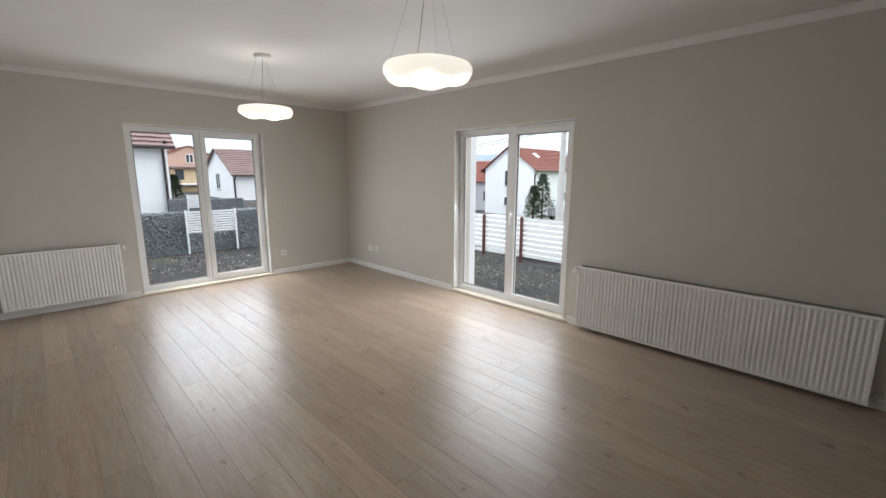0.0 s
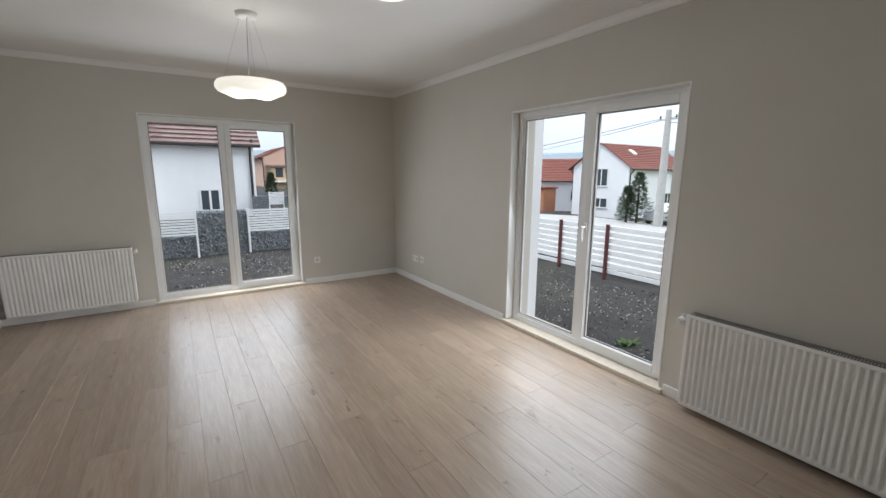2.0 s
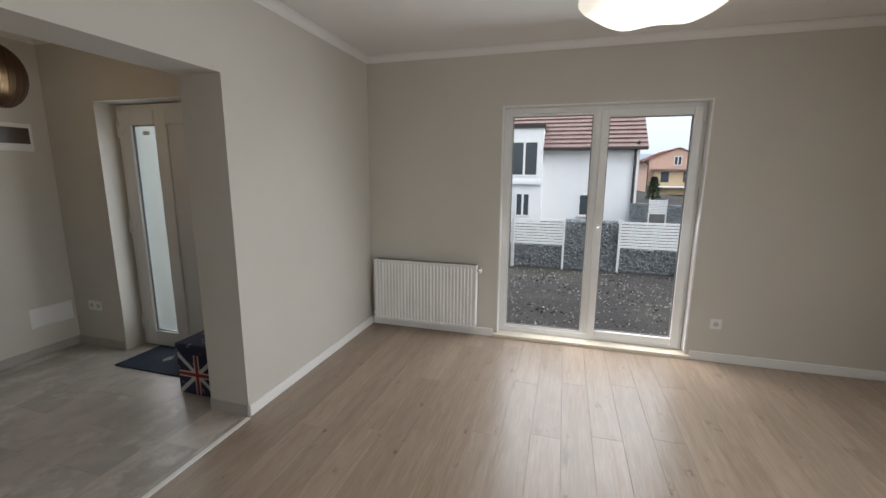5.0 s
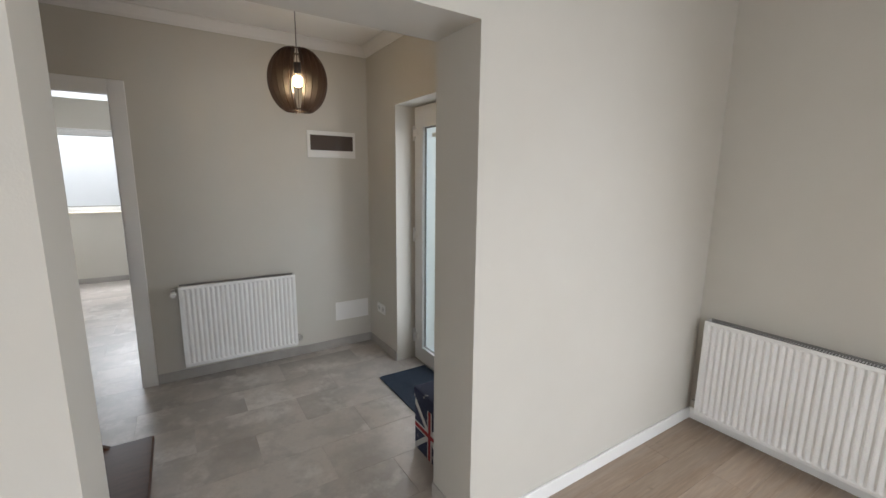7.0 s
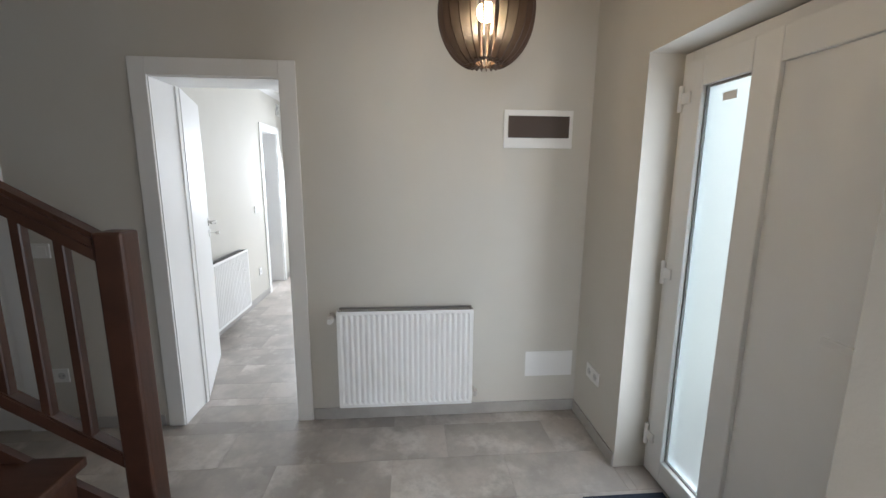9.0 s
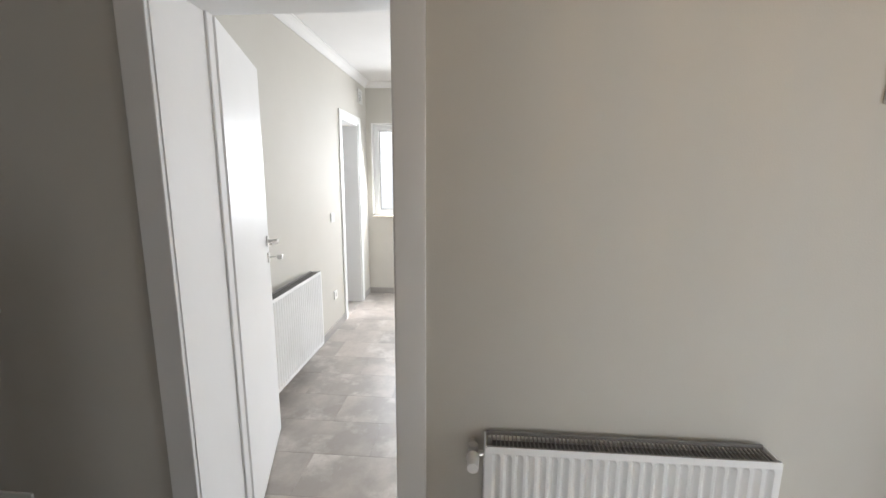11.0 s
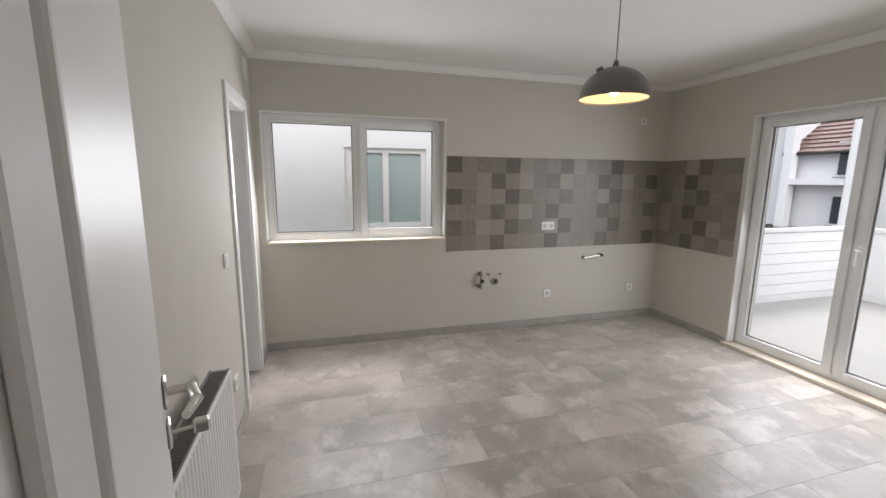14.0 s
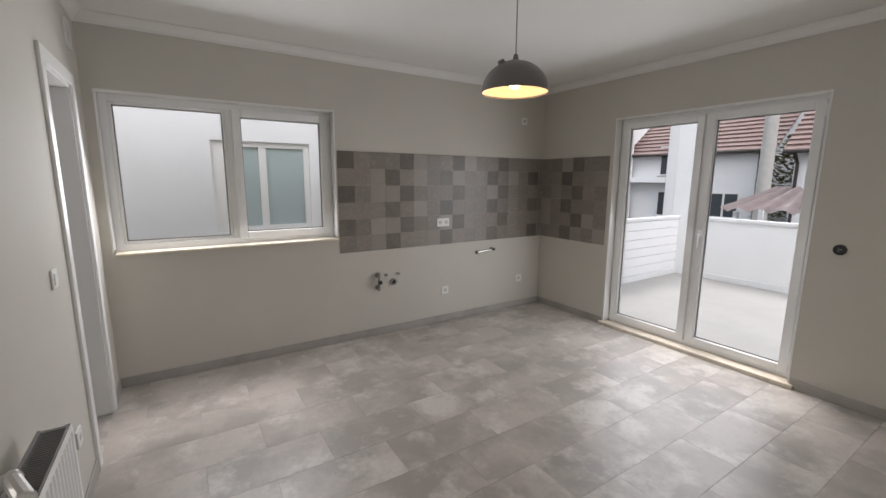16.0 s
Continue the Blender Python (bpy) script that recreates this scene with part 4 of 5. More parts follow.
tagged(link("balcony_column", B((-6.30, 9.62, -0.03), (-6.02, 9.78, 2.72), 0.01), RENDER_WHITE), "square white balcony column", "column", kind="structure")
tagged(link("wall_porch", B((-0.56, 5.29, -0.35), (-0.265, 6.53, 2.75)), RENDER_WHITE), "white outer side wall of the porch", "wall", kind="structure")
tagged(link("wall_fin", B((4.56, 3.80, -0.35), (4.71, 4.10, 2.75)), RENDER_WHITE), "white rendered pier beside the street door", "wall", kind="structure")

# neighbour close to the kitchen window
nb = thing("neighbour_building", pose(-7.75, 0, 0), "white rendered building close to the kitchen window", "building")
wb = bmesh.new()
for a, b in (((-4, -3, -0.5), (0, 2.96, 2.9)), ((-4, 2.96, -0.5), (0, 4.02, 0.90)), ((-4, 2.96, 1.93), (0, 4.02, 2.9)), ((-4, 4.02, -0.5), (0, 5.2, 2.9))):
    box(wb, a, b)
part("wall", wb, RENDER_WHITE, nb)
wf = bmesh.new()
for a, b in (((-0.10, 2.96, 0.90), (-0.04, 3.21, 1.93)), ((-0.10, 3.96, 0.90), (-0.04, 4.02, 1.93)), ((-0.10, 3.21, 0.90), (-0.04, 3.96, 0.96)), ((-0.10, 3.21, 1.87), (-0.04, 3.96, 1.93)), ((-0.10, 3.45, 0.96), (-0.04, 3.53, 1.87))):
    box(wf, a, b)
nw_ = part("window", wf, PVC, nb)
NBPANE = material("curtained_pane", (0.40, 0.48, 0.48), 0.15)
for a, b in ((3.21, 3.45), (3.53, 3.96)):
    part("pane", B((-0.085, a, 0.96), (-0.075, b, 1.87)), NBPANE, nw_)

# ---- outdoors ----


def zg(x, y):
    return -0.35 - 0.085 * max(0.0, min(x, 36.0) - 9.5)


def sheet(xs, ys, lift, bump=0.0):
    bm = bmesh.new()
    g = [[bm.verts.new((x, y, zg(x, y) + lift + bump * noise.noise((x * 0.9, y * 0.9, 0)))) for y in ys] for x in xs]
    for i in range(len(xs) - 1):
        for j in range(len(ys) - 1):
            bm.faces.new((g[i][j], g[i + 1][j], g[i + 1][j + 1], g[i][j + 1]))
    return bm


axis = [-1500, -400, -120, -50, -25] + [-12 + k * 0.6 for k in range(36)] + [9.5, 12, 16, 20, 26, 30, 36, 60, 150, 400, 1500]
axis_y = [-1500, -400, -120, -50, -25] + [-12 + k * 0.6 for k in range(45)] + [16, 20, 26, 40, 80, 150, 400, 1500]
tagged(link("ground", sheet(axis, axis_y, 0, 0.05), SOIL), "dark bare garden soil", "ground", kind="structure")
tagged(link("road", sheet([8.2, 9.5, 12, 16, 20, 23.5, 26, 28.5], [-40, -20, -10, 0, 5, 10, 16, 22], 0.09), ROADM), "pale concrete street beyond the fence", "road", kind="structure")

tagged(link("ground_meadow", sheet([30, 36, 60, 100, 150], [-90, -40, -10, 5, 19], 0.08), GRASS), "green meadow beyond the street", "grass", kind="structure")

rnd = random.Random(4)


def stones(name, count, place, lo, hi, mat, label, cat, squash=0.7):
    base = bmesh.new()
    bmesh.ops.create_icosphere(base, subdivisions=1, radius=1.0)
    pv = [v.co.copy() for v in base.verts]
    pf = [[v.index for v in f.verts] for f in base.faces]
    base.free()
    vs, fs = [], []
    for _ in range(count):
        c, s = Vector(place()), rnd.uniform(lo, hi)
        rot = Euler((rnd.uniform(0, 6), rnd.uniform(0, 6), rnd.uniform(0, 6))).to_matrix()
        n = len(vs)
        sx, sy, sz = (s * rnd.uniform(0.7, 1.3) for _ in range(3))
        for v in pv:
            k = rnd.uniform(0.78, 1.18)
            vs.append(c + rot @ Vector((v.x * sx * k, v.y * sy * k, v.z * sz * k * squash)))
        fs += [[n + i for i in f] for f in pf]
    me = bpy.data.meshes.new(name)
    me.from_pydata(vs, [], fs)
    me.materials.append(mat)
    return tagged(new(name, me), label, cat, kind="stuff")


def spot():
    while True:
        x, y = rnd.uniform(-1.5, 7.6), rnd.uniform(-1.5, 10.8)
        if x > 4.7 or y > 6.7:
            return x, y, zg(x, y) + 0.05 * noise.noise((x * 0.9, y * 0.9, 0))


stones("stone_chips", 5200, spot, 0.005, 0.016, CHIP, "pale stone chips scattered over the soil", "stones")
stones("soil_clods", 2400, spot, 0.008, 0.022, SOIL, "dark clods of earth", "soil")


# gabion wall: stretches full height or low, with slatted panels over the low ones
def gabion(x0, x1, z1, y=11.0):
    t = thing("gabion_wall", pose(0, 0, 0), "grey broken stone gabion wall", "gabion wall", "garden gabions")
    part("core", B((x0 + 0.02, y + 0.04, -0.42), (x1 - 0.02, y + 0.32, z1 - 0.03)), GABION, t)
    area = (x1 - x0) * (z1 + 0.45)

    def face():
        if rnd.random() < 0.14:
            return rnd.uniform(x0, x1), rnd.uniform(y, y + 0.34), z1 - 0.02
        return rnd.uniform(x0, x1), y + 0.02 + rnd.uniform(-0.02, 0.02), rnd.uniform(-0.42, z1 - 0.02)

    s = stones("stone_fill", int(area * 900), face, 0.014, 0.034, GABION, "angular grey stones", "stones")
    s.parent = t
    del s["category"]
    return t


gabion(-3.0, -1.2, 0.62)
gabion(-1.2, 1.87, 0.12)
gabion(1.87, 2.89, 0.62)
gabion(2.89, 3.95, 0.12)
gabion(3.95, 7.8, 0.62)
gabion(4.15, 4.75, 0.50, 18.8)
gabion(5.35, 6.87, 0.46, 18.8)


def slat_panel(x0, x1, y=10.93):
    t = thing("fence_panel", pose(0, 0, 0), "white slatted metal fence panel over the low gabion", "fence", "garden fence panels")
    for x in (x0, x1):
        part("post", B((x - 0.02, y, -0.37), (x + 0.02, y + 0.04, 0.66), 0.003), FENCEW, t)
    for k in range(9):
        part("slat", B((x0 + 0.02, y + 0.01, 0.135 + k * 0.057), (x1 - 0.02, y + 0.03, 0.135 + k * 0.057 + 0.041), 0.002), FENCEW, t)


slat_panel(-0.15, 0.87)
slat_panel(0.89, 1.87)
slat_panel(2.89, 3.95)
slat_panel(4.77, 5.33, 18.85)

# street fence of white boards on red-brown posts
sf = thing("street_fence", pose(0, 0, 0), "white board fence on red-brown steel posts along the street", "fence")
ys = [-2.084 + 1.036 * k for k in range(11)]
for y in ys:
    part("post", B((7.76, y - 0.025, -0.42), (7.81, y + 0.025, 0.60 + 0.012 * (6 - y)), 0.004), RUST, sf)
for a, b in zip(ys, ys[1:]):
    for k in range(8):
        z = -0.27 + 0.010 * (6 - a) + k * 0.108
        part("board", B((7.815, a - 0.01, z), (7.832, b + 0.01, z + 0.078), 0.003), FENCEW, sf)


def house(name, m, W, D, eave, ridge, base, wall_mat, roof_mat, label, openings, side_openings=(), rows=14, over=0.35):
    """Gable to the front (y = 0): x across 0..W, y back to D. openings: (x, z, w, h) on the gable; side_openings: (y, z, w, h) on x = W."""
    t = thing(name, m, label, "house")
    bm = bmesh.new()
    outline = [(0, base), (W, base), (W, eave), (W / 2, ridge), (0, eave)]
    fr = [bm.verts.new((x, 0, z)) for x, z in outline]
    bk = [bm.verts.new((x, D, z)) for x, z in outline]
    bm.faces.new(fr)
    bm.faces.new(bk[::-1])
    for i in range(5):
        bm.faces.new((fr[i], bk[i], bk[(i + 1) % 5], fr[(i + 1) % 5]))
    part("wall", bm, wall_mat, t)
    rf = bmesh.new()
    for s in (-1, 1):
        e = Vector((W / 2 + s * (W / 2 + over), eave - over * (ridge - eave) / (W / 2)))
        r = Vector((W / 2, ridge))
        n_ = Vector((s * (ridge - eave), W / 2)).normalized()
        for k in range(rows):
            a, b = r.lerp(e, k / rows), r.lerp(e, (k + 1.12) / rows)
            q = [a + n_ * 0.05, b + n_ * 0.12, b + n_ * 0.07, a + n_ * 0.01]
            f0 = [rf.verts.new((p.x, -over * 0.6, p.y)) for p in q]
            f1 = [rf.verts.new((p.x, D + over * 0.6, p.y)) for p in q]
            rf.faces.new(f0)
            rf.faces.new(f1[::-1])
            for i in range(4):
                rf.faces.new((f0[i], f1[i], f1[(i + 1) % 4], f0[(i + 1) % 4]))
        gu = bmesh.new()
        gx = e.x + s * 0.06
        box(gu, (gx - 0.07, -over * 0.6, e.y - 0.06), (gx + 0.07, D + over * 0.6, e.y + 0.05), 0.02)
        rod(gu, (gx, 0.1, e.y), (W / 2 + s * (W / 2 + 0.06), 0.1, e.y - 0.4), 0.05, None, 8)
        rod(gu, (W / 2 + s * (W / 2 + 0.06), 0.1, e.y - 0.4), (W / 2 + s * (W / 2 + 0.06), 0.1, base), 0.05, None, 8)
        part("gutter", gu, GUTTER, t, "dark brown gutter and downpipe")
    part("roof", rf, roof_mat, t)

    def opening(mm, w, h):
        fo = bmesh.new()
        for a, b in (((0, -0.03, 0), (0.07, 0.02, h)), ((w - 0.07, -0.03, 0), (w, 0.02, h)), ((0.07, -0.03, 0), (w - 0.07, 0.02, 0.07)), ((0.07, -0.03, h - 0.07), (w - 0.07, 0.02, h)), ((w / 2 - 0.04, -0.03, 0.07), (w / 2 + 0.04, 0.02, h - 0.07))):
            box(fo, a, b)
        wo = part("window", fo, PVC, t)
        wo.matrix_local = mm
        part("pane", B((0.07, -0.012, 0.07), (w - 0.07, -0.004, h - 0.07)), DARKPANE, wo)
        part("sill", B((-0.05, -0.08, -0.05), (w + 0.05, 0.0, 0.0)), CONCRETE, wo)

    for x, z, w, h in openings:
        opening(pose(x, 0, z), w, h)
    for y, z, w, h in side_openings:
        opening(pose(W, y, z, 0, 0, 90), w, h)
    return t


# across the street: gable turned to the flat
hw = house("house", pose(32.0, 26.3, 0, 0, 0, -90), 5.5, 8.2, 2.0, 3.9, -2.7, RENDER_WHITE, ROOF_RED, "white house with a red tiled roof across the street", [(2.3, 0.35, 1.3, 1.5), (2.3, -1.45, 1.4, 0.85)], [(5.2, -1.2, 1.3, 1.0)])
part("plinth", B((-0.04, -0.05, -2.75), (5.54, 8.24, -2.25), 0.02), PLINTH, hw, "dark grey plinth")
part("skylight", B((-0.35, -0.25, 0.0), (0.35, 0.25, 0.14), 0.02), PVC, hw, "small white skylight").matrix_local = pose(3.9, 2.6, 3.15, 0, 35, 0)
gs = thing("brick_shed", pose(31.2, 29.1, zg(31.2, 29.1)), "small orange brick shed beside the white house", "shed")
part("wall", B((-0.8, -0.85, -0.05), (0.8, 0.85, 2.2), 0.02), BRICK, gs)
part("roof", B((-0.95, -1.0, 2.2), (0.95, 1.0, 2.36), 0.03), ROOF_RED, gs)
part("door", B((-0.83, -0.4, 0.0), (-0.80, 0.4, 1.9), 0.004), RUST, gs)
house("house", pose(38.1, 41.2, 0, 0, 0, 225), 8, 9, 0.75, 3.0, -2.7, RENDER_WHITE, ROOF_RED, "pale house with a red roof farther along the street", [], [(6.6, -1.5, 1.2, 1.1)])
house("house", pose(62.0, 16.0, 0, 0, 0, -75), 9, 11, -0.3, 2.2, -2.8, RENDER_WHITE, ROOF_BROWN, "low white house with a brown roof far off", [(3, -2, 1.4, 1.0)])

# across the garden: eaves side turned to the flat
hs = house("house", pose(-8.0, 28.0, 0, 0, 0, 0) @ pose(0, 0, 0, 0, 0, -90), 8.2, 12.45, 2.80, 6.6, -0.6, RENDER_WHITE, ROOF_BROWN, "white house with a brown tiled roof beyond the garden", [], [(10.35, -0.12, 0.75, 0.9)], rows=24)
rec = part("annex", B((7.7, 6.2, -0.6), (8.78, 8.95, 3.25)), RENDER_WHITE, hs, "white side bay")
for y, z, w, h in ((7.70, 1.42, 1.10, 1.36), (7.95, -0.15, 0.6, 0.95)):
    fo = bmesh.new()
    for a, b in (((0, -0.03, 0), (0.07, 0.02, h)), ((w - 0.07, -0.03, 0), (w, 0.02, h)), ((0.07, -0.03, 0), (w - 0.07, 0.02, 0.07)), ((0.07, -0.03, h - 0.07), (w - 0.07, 0.02, h)), ((w / 2 - 0.04, -0.03, 0.07), (w / 2 + 0.04, 0.02, h - 0.07))):
        box(fo, a, b)
    wo = part("window", fo, PVC, hs)
    wo.matrix_local = pose(8.79, y, z, 0, 0, 90)
    part("pane", B((0.07, -0.012, 0.07), (w - 0.07, -0.004, h - 0.07)), DARKPANE, wo)
part("annex_roof_edge", B((7.7, 6.1, 3.25), (8.85, 9.0, 3.42)), GUTTER, hs, "dark roof edge")
part("ledge", B((8.78, 6.3, 1.12), (8.92, 8.95, 1.28)), RENDER_WHITE, hs)
part("downpipe", rod(bmesh.new(), (8.27, 12.3, -0.6), (8.27, 12.3, 2.4), 0.05, None, 8), GUTTER, hs)
part("downpipe", rod(bmesh.new(), (8.27, 12.3, 2.4), (8.55, 12.35, 2.72), 0.05, None, 8), GUTTER, hs)
so = house("house", pose(10.8, 55.0, 0), 5.8, 9, 3.2, 4.5, -0.6, RENDER_ORANGE, ROOF_RED, "salmon rendered house in the distance", [(0.7, 0.4, 1.1, 1.4), (3.2, 0.4, 1.5, 1.4), (2.5, 2.6, 0.8, 1.0)], rows=8)
ann = part("annex", B((0.5, -1.6, -0.6), (4.4, -0.01, 1.95), 0.02), RENDER_YELLOW, so, "ochre front bay")
part("pane", B((1.0, -1.64, 0.75), (1.8, -1.605, 1.85)), DARKPANE, ann)
part("pane", B((3.2, -1.64, 0.75), (3.8, -1.605, 1.85)), DARKPANE, ann)
part("balcony_slab", B((0.4, -2.4, 0.15), (4.5, -1.605, 0.33), 0.02), RENDER_WHITE, ann, "white balcony slab")
part("bay_roof", B((0.2, -2.0, 1.955), (4.7, -0.02, 2.2), 0.04), ROOF_BROWN, so, "brown bay roof")
house("house", pose(11.4, 41.0, 0) @ pose(0, 0, 0, 0, 0, -90), 7.0, 9.0, 1.5, 3.4, -0.6, RENDER_WHITE, ROOF_BROWN, "white gabled house with a brown roof behind the garden wall", [(3.0, 0.2, 1.0, 1.3)])


def conifer(x, y, h, r, seed, label="dark green young conifer by the street", leaf_mat=LEAF, top=0.75):
    q = random.Random(seed)
    z0 = zg(x, y)
    t = thing("conifer", pose(x, y, z0), label, "tree", "street conifers")
    tr = rod(bmesh.new(), (0, 0, -0.1), (0, 0, h * 0.92), 0.09, 0.02, 8)
    for k in range(14):
        z, a = h * (0.1 + 0.06 * k), k * 2.4
        rr = r * (1 - z / h) * 0.8
        rod(tr, (0, 0, z), (rr * math.cos(a), rr * math.sin(a), z + 0.1), 0.025, 0.008, 5)
    part("trunk", tr, BARK, t)
    vs, fs = [], []
    for _ in range(2000):
        u = q.random() ** 0.8
        z = h * (0.06 + 0.94 * u)
        a = q.uniform(0, 6.283)
        lob = 0.75 + 0.35 * math.sin(a * 3 + seed + z * 2.2) * math.sin(z * 4.1 + a)
        rr = r * (1 - u) ** top * lob * math.sqrt(q.uniform(0.15, 1)) + 0.05
        c = Vector((rr * math.cos(a), rr * math.sin(a), z))
        s = q.uniform(0.04, 0.11) * (1.0 + 0.25 * r)
        d = Vector((math.cos(a), math.sin(a), q.uniform(-0.2, 0.7))).normalized() * s * 1.6
        e = Vector((-math.sin(a), math.cos(a), q.uniform(-0.4, 0.4))) * s * 0.5
        n = len(vs)
        vs += [c - e, c + e, c + d + e * 0.3, c + d - e * 0.3]
        fs.append((n, n + 1, n + 2, n + 3))
    me = bpy.data.meshes.new("crown")
    me.from_pydata(vs, [], fs)
    me.materials.append(leaf_mat)
    cr = new("crown", me)
    cr.parent = t


conifer(26.5, 16.4, 3.3, 1.25, 3)
conifer(25.9, 16.75, 2.4, 0.8, 5)
conifer(27.0, 13.9, 2.4, 1.5, 8, "broad green bush by the street")
conifer(8.1, 36.5, 1.7, 0.7, 11, "green conifer near the distant houses")

pole = thing("utility_pole", pose(25.0, 14.1, zg(25.0, 14.1)), "grey concrete utility pole with overhead wires", "utility pole")
part("shaft", rod(bmesh.new(), (0, 0, -0.3), (0, 0, 6.6), 0.26, 0.15, 14), CONCRETE, pole)
part("crossarm", B((-0.06, -0.5, 6.05), (0.06, 0.5, 6.13)), CONCRETE, pole)
for k in (-0.45, 0.45):
    part("insulator", rod(bmesh.new(), (0, k, 6.13), (0, k, 6.3), 0.05), DARKPANE, pole)
for y0, z0, e in ((-0.45, 6.2, (30, 60, 5.8)), (0.45, 6.15, (6, 46, 4.2)), (0.0, 5.9, (12, -45, 6.8))):
    pts = []
    for k in range(21):
        u = k / 20
        p = Vector((0, y0, z0)).lerp(Vector(e) - Vector((25.0 * 0, 0, 0)), u)
        p.z -= 4 * 0.7 * u * (1 - u)
        pts.append(p)
    curve("wire", pts, 0.016, BLACK, pole, "black overhead wire")

car = thing("parked_car", pose(28.9, 15.6, zg(28.9, 15.6) + 0.09, 0, 4.9, 8), "white car parked across the street", "car")
cb = bmesh.new()
extrude(cb, [(-2.0, 0.25), (2.0, 0.25), (2.05, 0.6), (1.9, 0.85), (0.9, 0.95), (0.4, 1.4), (-1.1, 1.42), (-1.8, 0.95), (-2.05, 0.85)], -0.8, 0.8, pose(0, 0, 0, 90, 0, 0))
part("body", cb, CARPAINT, car)
part("side_window", extrude(bmesh.new(), [(-1.6, 0.98), (0.8, 0.98), (0.35, 1.34), (-1.05, 1.36)], -0.81, 0.81, pose(0, 0, 0, 90, 0, 0)), DARKPANE, car)
for x in (-1.3, 1.3):
    for y in (-0.72, 0.72):
        part("wheel", rod(bmesh.new(), (x, y - 0.1, 0.32), (x, y + 0.1, 0.32), 0.32, None, 18), TYRE, car)


def ridge(name, r, h0, h1, mat, label, seed, a0=-180, a1=180, base=-30):
    bm = bmesh.new()
    n = 160
    prev = None
    for k in range(n + 1):
        a = radians(a0 + (a1 - a0) * k / n)
        e = noise.noise((math.cos(a) * 4 + seed, math.sin(a) * 4, seed)) * 0.5 + 0.5
        top = h0 + (h1 - h0) * e
        c, s = math.cos(a), math.sin(a)
        cur = [bm.verts.new((c * r * f, s * r * f, z)) for f, z in ((0.7, base), (0.85, base * 0.4 + top * 0.5), (1.0, top), (1.15, base))]
        if prev:
            for i in range(3):
                bm.faces.new((prev[i], cur[i], cur[i + 1], prev[i + 1]))
        prev = cur
    tagged(link(name, bm, mat, None, "", True), label, "hill", kind="structure")


ridge("backdrop", 1300, 35, 75, FARWOOD, "far ridge with blue distance haze in its colour", 2.3)
ridge("backdrop_hill", 260, 2, 9, GRASS, "green hillside in the distance", 5.1, base=-6)

wd = thing("weed", pose(5.52, 3.2, zg(5.5, 3.2)), "small green weed growing from the bare soil", "plant")
wv, wfc = [], []
wq = random.Random(31)
for k in range(70):
    a, l = wq.uniform(0, 6.283), wq.uniform(0.05, 0.13)
    c = Vector((wq.uniform(-0.10, 0.10), wq.uniform(-0.05, 0.05), 0))
    d = Vector((math.cos(a), math.sin(a), wq.uniform(0.3, 1.0))).normalized() * l
    e = Vector((-math.sin(a), math.cos(a), 0)) * l * 0.16
    n = len(wv)
    wv += [c, c + d * 0.5 + e, c + d, c + d * 0.5 - e]
    wfc.append((n, n + 1, n + 2, n + 3))
wm = bpy.data.meshes.new("leaves")
wm.from_pydata(wv, [], wfc)
wm.materials.append(WEED)
new("leaves", wm).parent = wd

# house beyond the balcony, with loggias, and a small tiled shelter before it
hk = house("house", pose(-15.4, 30.0, 0) @ pose(0, 0, 0, 0, 0, -90), 8.0, 6.0, 2.95, 6.0, -0.6, RENDER_WHITE, ROOF_BROWN, "white house with loggias and a brown tiled roof beyond the balcony", [], [(3.85, -0.05, 1.2, 1.1), (1.55, 1.75, 0.8, 1.35), (1.55, -0.15, 0.8, 1.2)], rows=18)
part("wing", B((0.5, -9.0, -0.6), (8.0, -0.02, 4.2), 0.02), RENDER_WHITE, hk, "white side wing")
part("wing_roof", B((0.3, -9.2, 4.2), (8.3, -0.02, 4.4), 0.03), ROOF_BROWN, hk, "brown roof edge")
part("loggia_slab", B((8.01, 0.36, 1.42), (8.69, 2.29, 1.66), 0.01), RENDER_WHITE, hk, "white loggia slab")
part("loggia_column", B((8.3, 2.30, -0.6), (8.7, 2.85, 4.2), 0.01), RENDER_WHITE, hk, "square white column")
part("loggia_column", B((8.3, 0.0, -0.6), (8.7, 0.35, 4.2), 0.01), RENDER_WHITE, hk, "square white column")
part("downpipe", rod(bmesh.new(), (8.06, 5.6, -0.6), (8.06, 5.6, 2.8), 0.05, None, 8), GUTTER, hk)
sh = thing("garden_shelter", pose(-5.9, 14.6, 0), "small garden shelter with a wavy brown tiled roof", "shelter")
for x in (-1.2, 1.2):
    for y in (-0.7, 0.7):
        part("post", B((x - 0.05, y - 0.05, -0.37), (x + 0.05, y + 0.05, 0.80), 0.004), RENDER_WHITE, sh)
bm = bmesh.new()
NU, NV = 60, 8
gr = []
for i in range(NU + 1):
    u = -1.45 + 2.9 * i / NU
    row = []
    for j in range(NV + 1):
        v = -1.0 + 1.0 * j / NV
        lift = 0.09 * abs(math.sin(u * 7.5)) + 0.03 * ((j * 0.5) % 1.0)
        row.append(bm.verts.new((u * (1 - 0.55 * j / NV), v, 0.80 + 0.52 * j / NV + lift)))
    gr.append(row)
for i in range(NU):
    for j in range(NV):
        bm.faces.new((gr[i][j], gr[i + 1][j], gr[i + 1][j + 1], gr[i][j + 1]))
bmesh.ops.solidify(bm, geom=bm.faces[:], thickness=0.03)
part("roof", bm, ROOF_PALE, sh)
conifer(-8.3, 21.0, 3.5, 1.35, 21, "yellow-green leafy tree beside the white house", LEAF_PALE, 0.42)
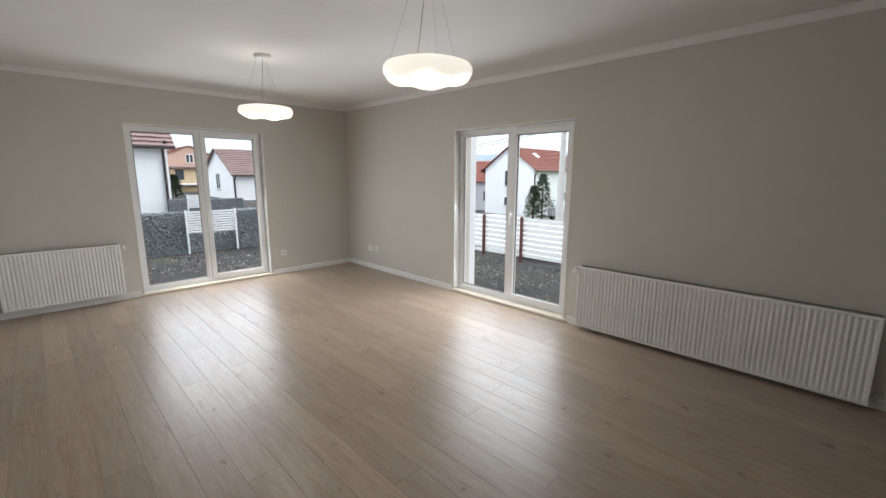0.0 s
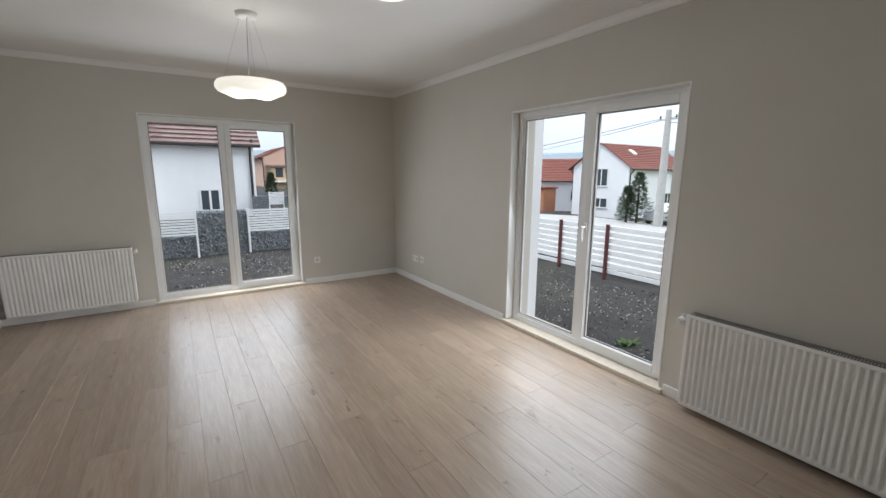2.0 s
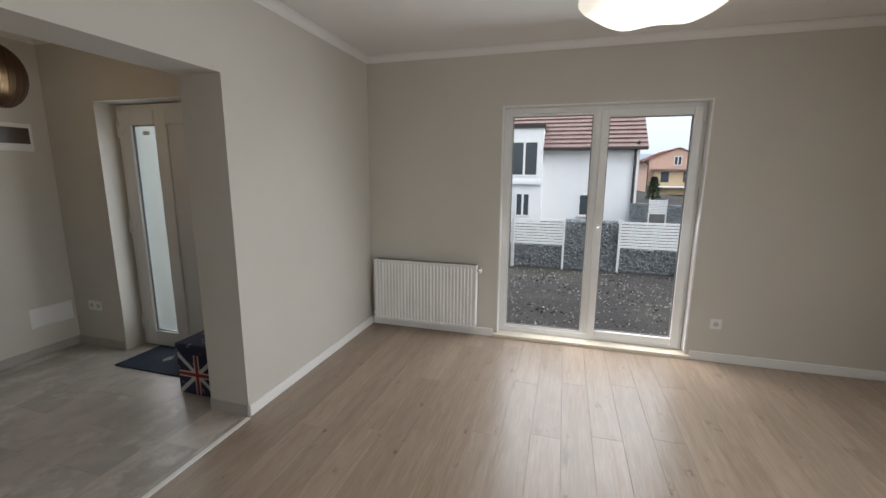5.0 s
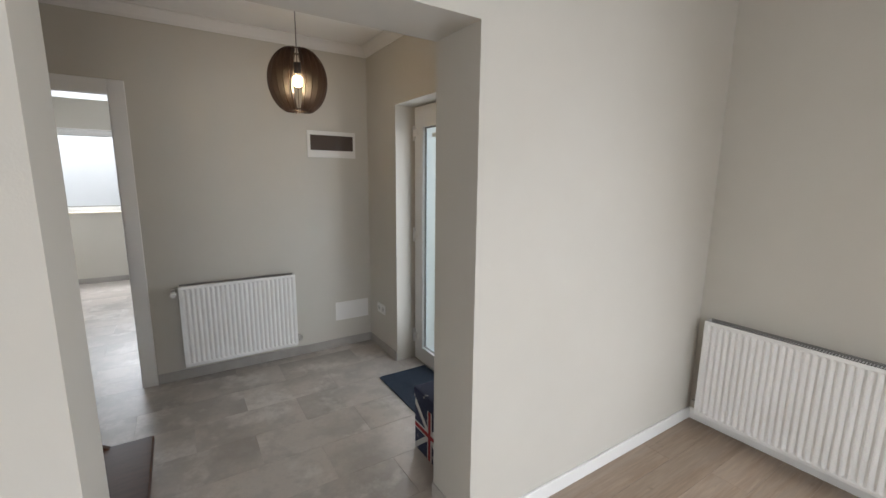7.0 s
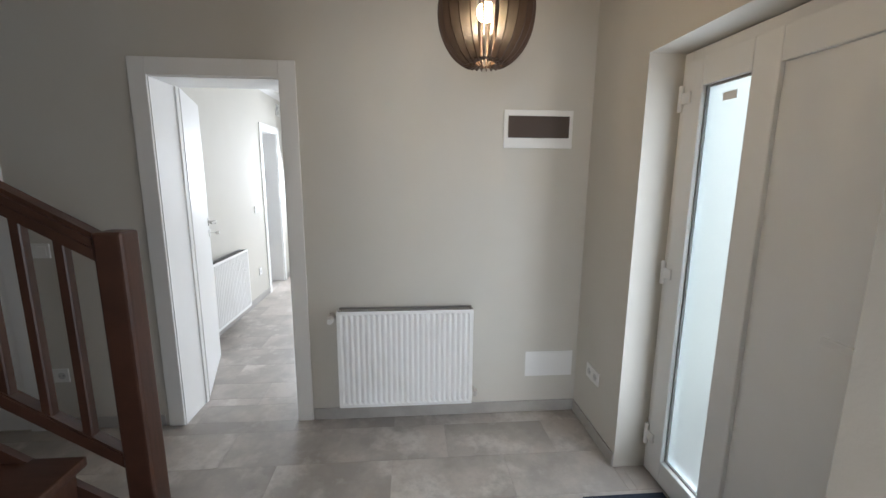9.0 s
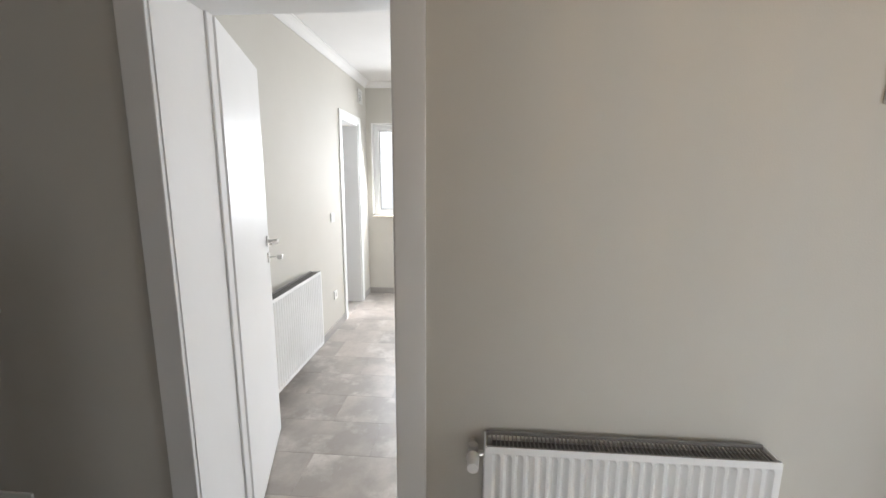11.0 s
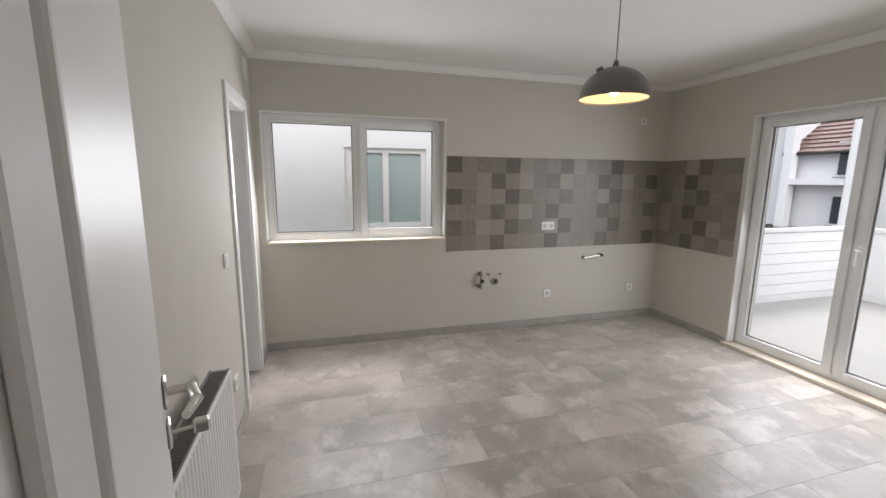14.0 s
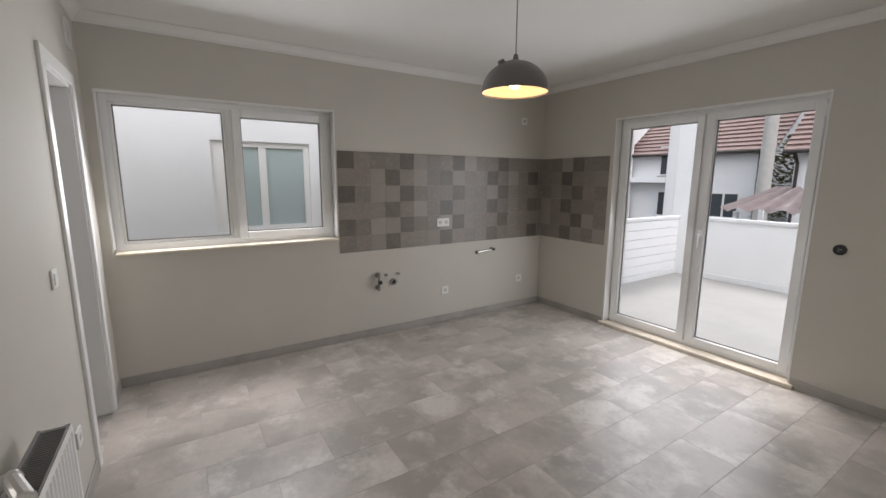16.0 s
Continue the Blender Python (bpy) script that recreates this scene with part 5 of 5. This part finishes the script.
gp = thing("concrete_post", pose(-7.75, 17.0, zg(-7.75, 17.0)), "pale round concrete post beside the shelter", "post")
part("shaft", rod(bmesh.new(), (0, 0, -0.1), (0, 0, 5.4), 0.19, 0.16, 18), CONCRETE, gp)
part("cap", rod(bmesh.new(), (0, 0, 5.4), (0, 0, 5.46), 0.17, 0.12, 18), CONCRETE, gp)

# ---- floor pieces and wall tiles ----
floor = tagged(new("floor"), "oak laminate planks with dark knots", "floor", kind="structure")
PW, PL = 0.1705, 1.285
meshes = {}


def piece(name, w, l, h, mat, bevel=0.0007):
    key = (name, round(w, 3), round(l, 3))
    if key not in meshes:
        bm = bmesh.new()
        o = bevel
        lo = [bm.verts.new(p) for p in ((0, 0, -h), (w, 0, -h), (w, l, -h), (0, l, -h))]
        mi = [bm.verts.new(p) for p in ((0, 0, -o), (w, 0, -o), (w, l, -o), (0, l, -o))]
        hi = [bm.verts.new(p) for p in ((o, o, 0), (w - o, o, 0), (w - o, l - o, 0), (o, l - o, 0))]
        bm.faces.new(hi)
        for a, b in ((lo, mi), (mi, hi)):
            for i in range(4):
                bm.faces.new((a[i], a[(i + 1) % 4], b[(i + 1) % 4], b[i]))
        me = bpy.data.meshes.new(name)
        bm.to_mesh(me)
        bm.free()
        me.materials.append(mat)
        meshes[key] = me
    return meshes[key]


g = 0.0008
k, x = 0, 0.032
while x < 4.245:
    w = min(PW, 4.245 - x)
    y = -2.0 - (k * 0.47 % 1.0) * PL
    while y < 6.228:
        a, b = max(y, -2.0), min(y + PL, 6.228)
        if b - a > 0.02 and w > 0.02:
            o = new("plank", piece("plank", w - g, b - a - g, 0.008, OAK))
            o.location = (x, a, 0)
            o.parent = floor
        y += PL
    x += PW
    k += 1

tiles = tagged(new("floor_tiles"), "grey concrete-look floor tiles in running bond", "floor", kind="structure")
TW, TL, J = 0.30, 0.60, 0.0008


def tile_area(x0, y0, x1, y1):
    k0 = math.floor((x0 + 4.51) / TW)
    for k in range(k0, 60):
        xa = -4.51 + k * TW
        if xa >= x1:
            break
        a, b = max(xa, x0), min(xa + TW, x1)
        off = 2.93 if k % 2 == 0 else 2.63
        j = math.floor((y0 - off) / TL)
        while off + j * TL < y1:
            c, d = max(off + j * TL, y0), min(off + (j + 1) * TL, y1)
            if b - a > 0.03 and d - c > 0.03:
                o = new("tile", piece("tile", b - a - J, d - c - J, 0.0022, TILE, 0.0006))
                o.location = (a + J / 2, c + J / 2, 0)
                o.parent = tiles
            j += 1


tile_area(-6.097, 2.148, -2.5, 6.335)
tile_area(-2.5, 2.56, -2.222, 3.235)
tile_area(-2.222, 0.8, -0.26, 4.985)
tile_area(-0.26, 3.305, 0.03, 4.475)
tile_area(-1.675, 4.985, -0.62, 5.15)
tile_area(-5.73, 0.7, -5.14, 2.148)

splash = tagged(new("tile_splashback"), "patchwork of grey square wall tiles", "splashback", kind="structure")
CP = 0.152
pm = {m.name: piece(m.name, CP - 0.0005, CP - 0.0005, 0.008, m, 0.0003) for m in (PATCH, PATCH_DARK, PATCH_LIGHT)}
q = random.Random(9)


def patch(m, c, r):
    if (r % 2 == 0 and c % 4 == 0) or (r % 2 == 1 and c % 4 == 3):
        me = pm[PATCH_DARK.name]
    else:
        me = pm[(PATCH if q.random() < 0.72 else PATCH_LIGHT).name]
    o = new("tile", me)
    o.parent = splash
    o.matrix_local = m


for r in range(6):
    z = 1.757 - (r + 1) * CP
    for c in range(17):
        y = 3.822 + c * CP
        if y + CP > 6.326:
            o = new("tile", piece("tile_cut", 6.326 - y - 0.0008, CP - 0.0008, 0.008, PATCH, 0.0006))
            o.parent = splash
            o.matrix_local = Matrix(((0, 0, 1, -6.0885), (1, 0, 0, y), (0, 1, 0, z), (0, 0, 0, 1)))
            continue
        patch(Matrix(((0, 0, 1, -6.0885), (1, 0, 0, y), (0, 1, 0, z), (0, 0, 0, 1))), c, r)
    for c in range(6):
        patch(Matrix(((1, 0, 0, -6.088 + c * CP), (0, 0, -1, 6.3265), (0, 1, 0, z), (0, 0, 0, 1))), c + 1, r)
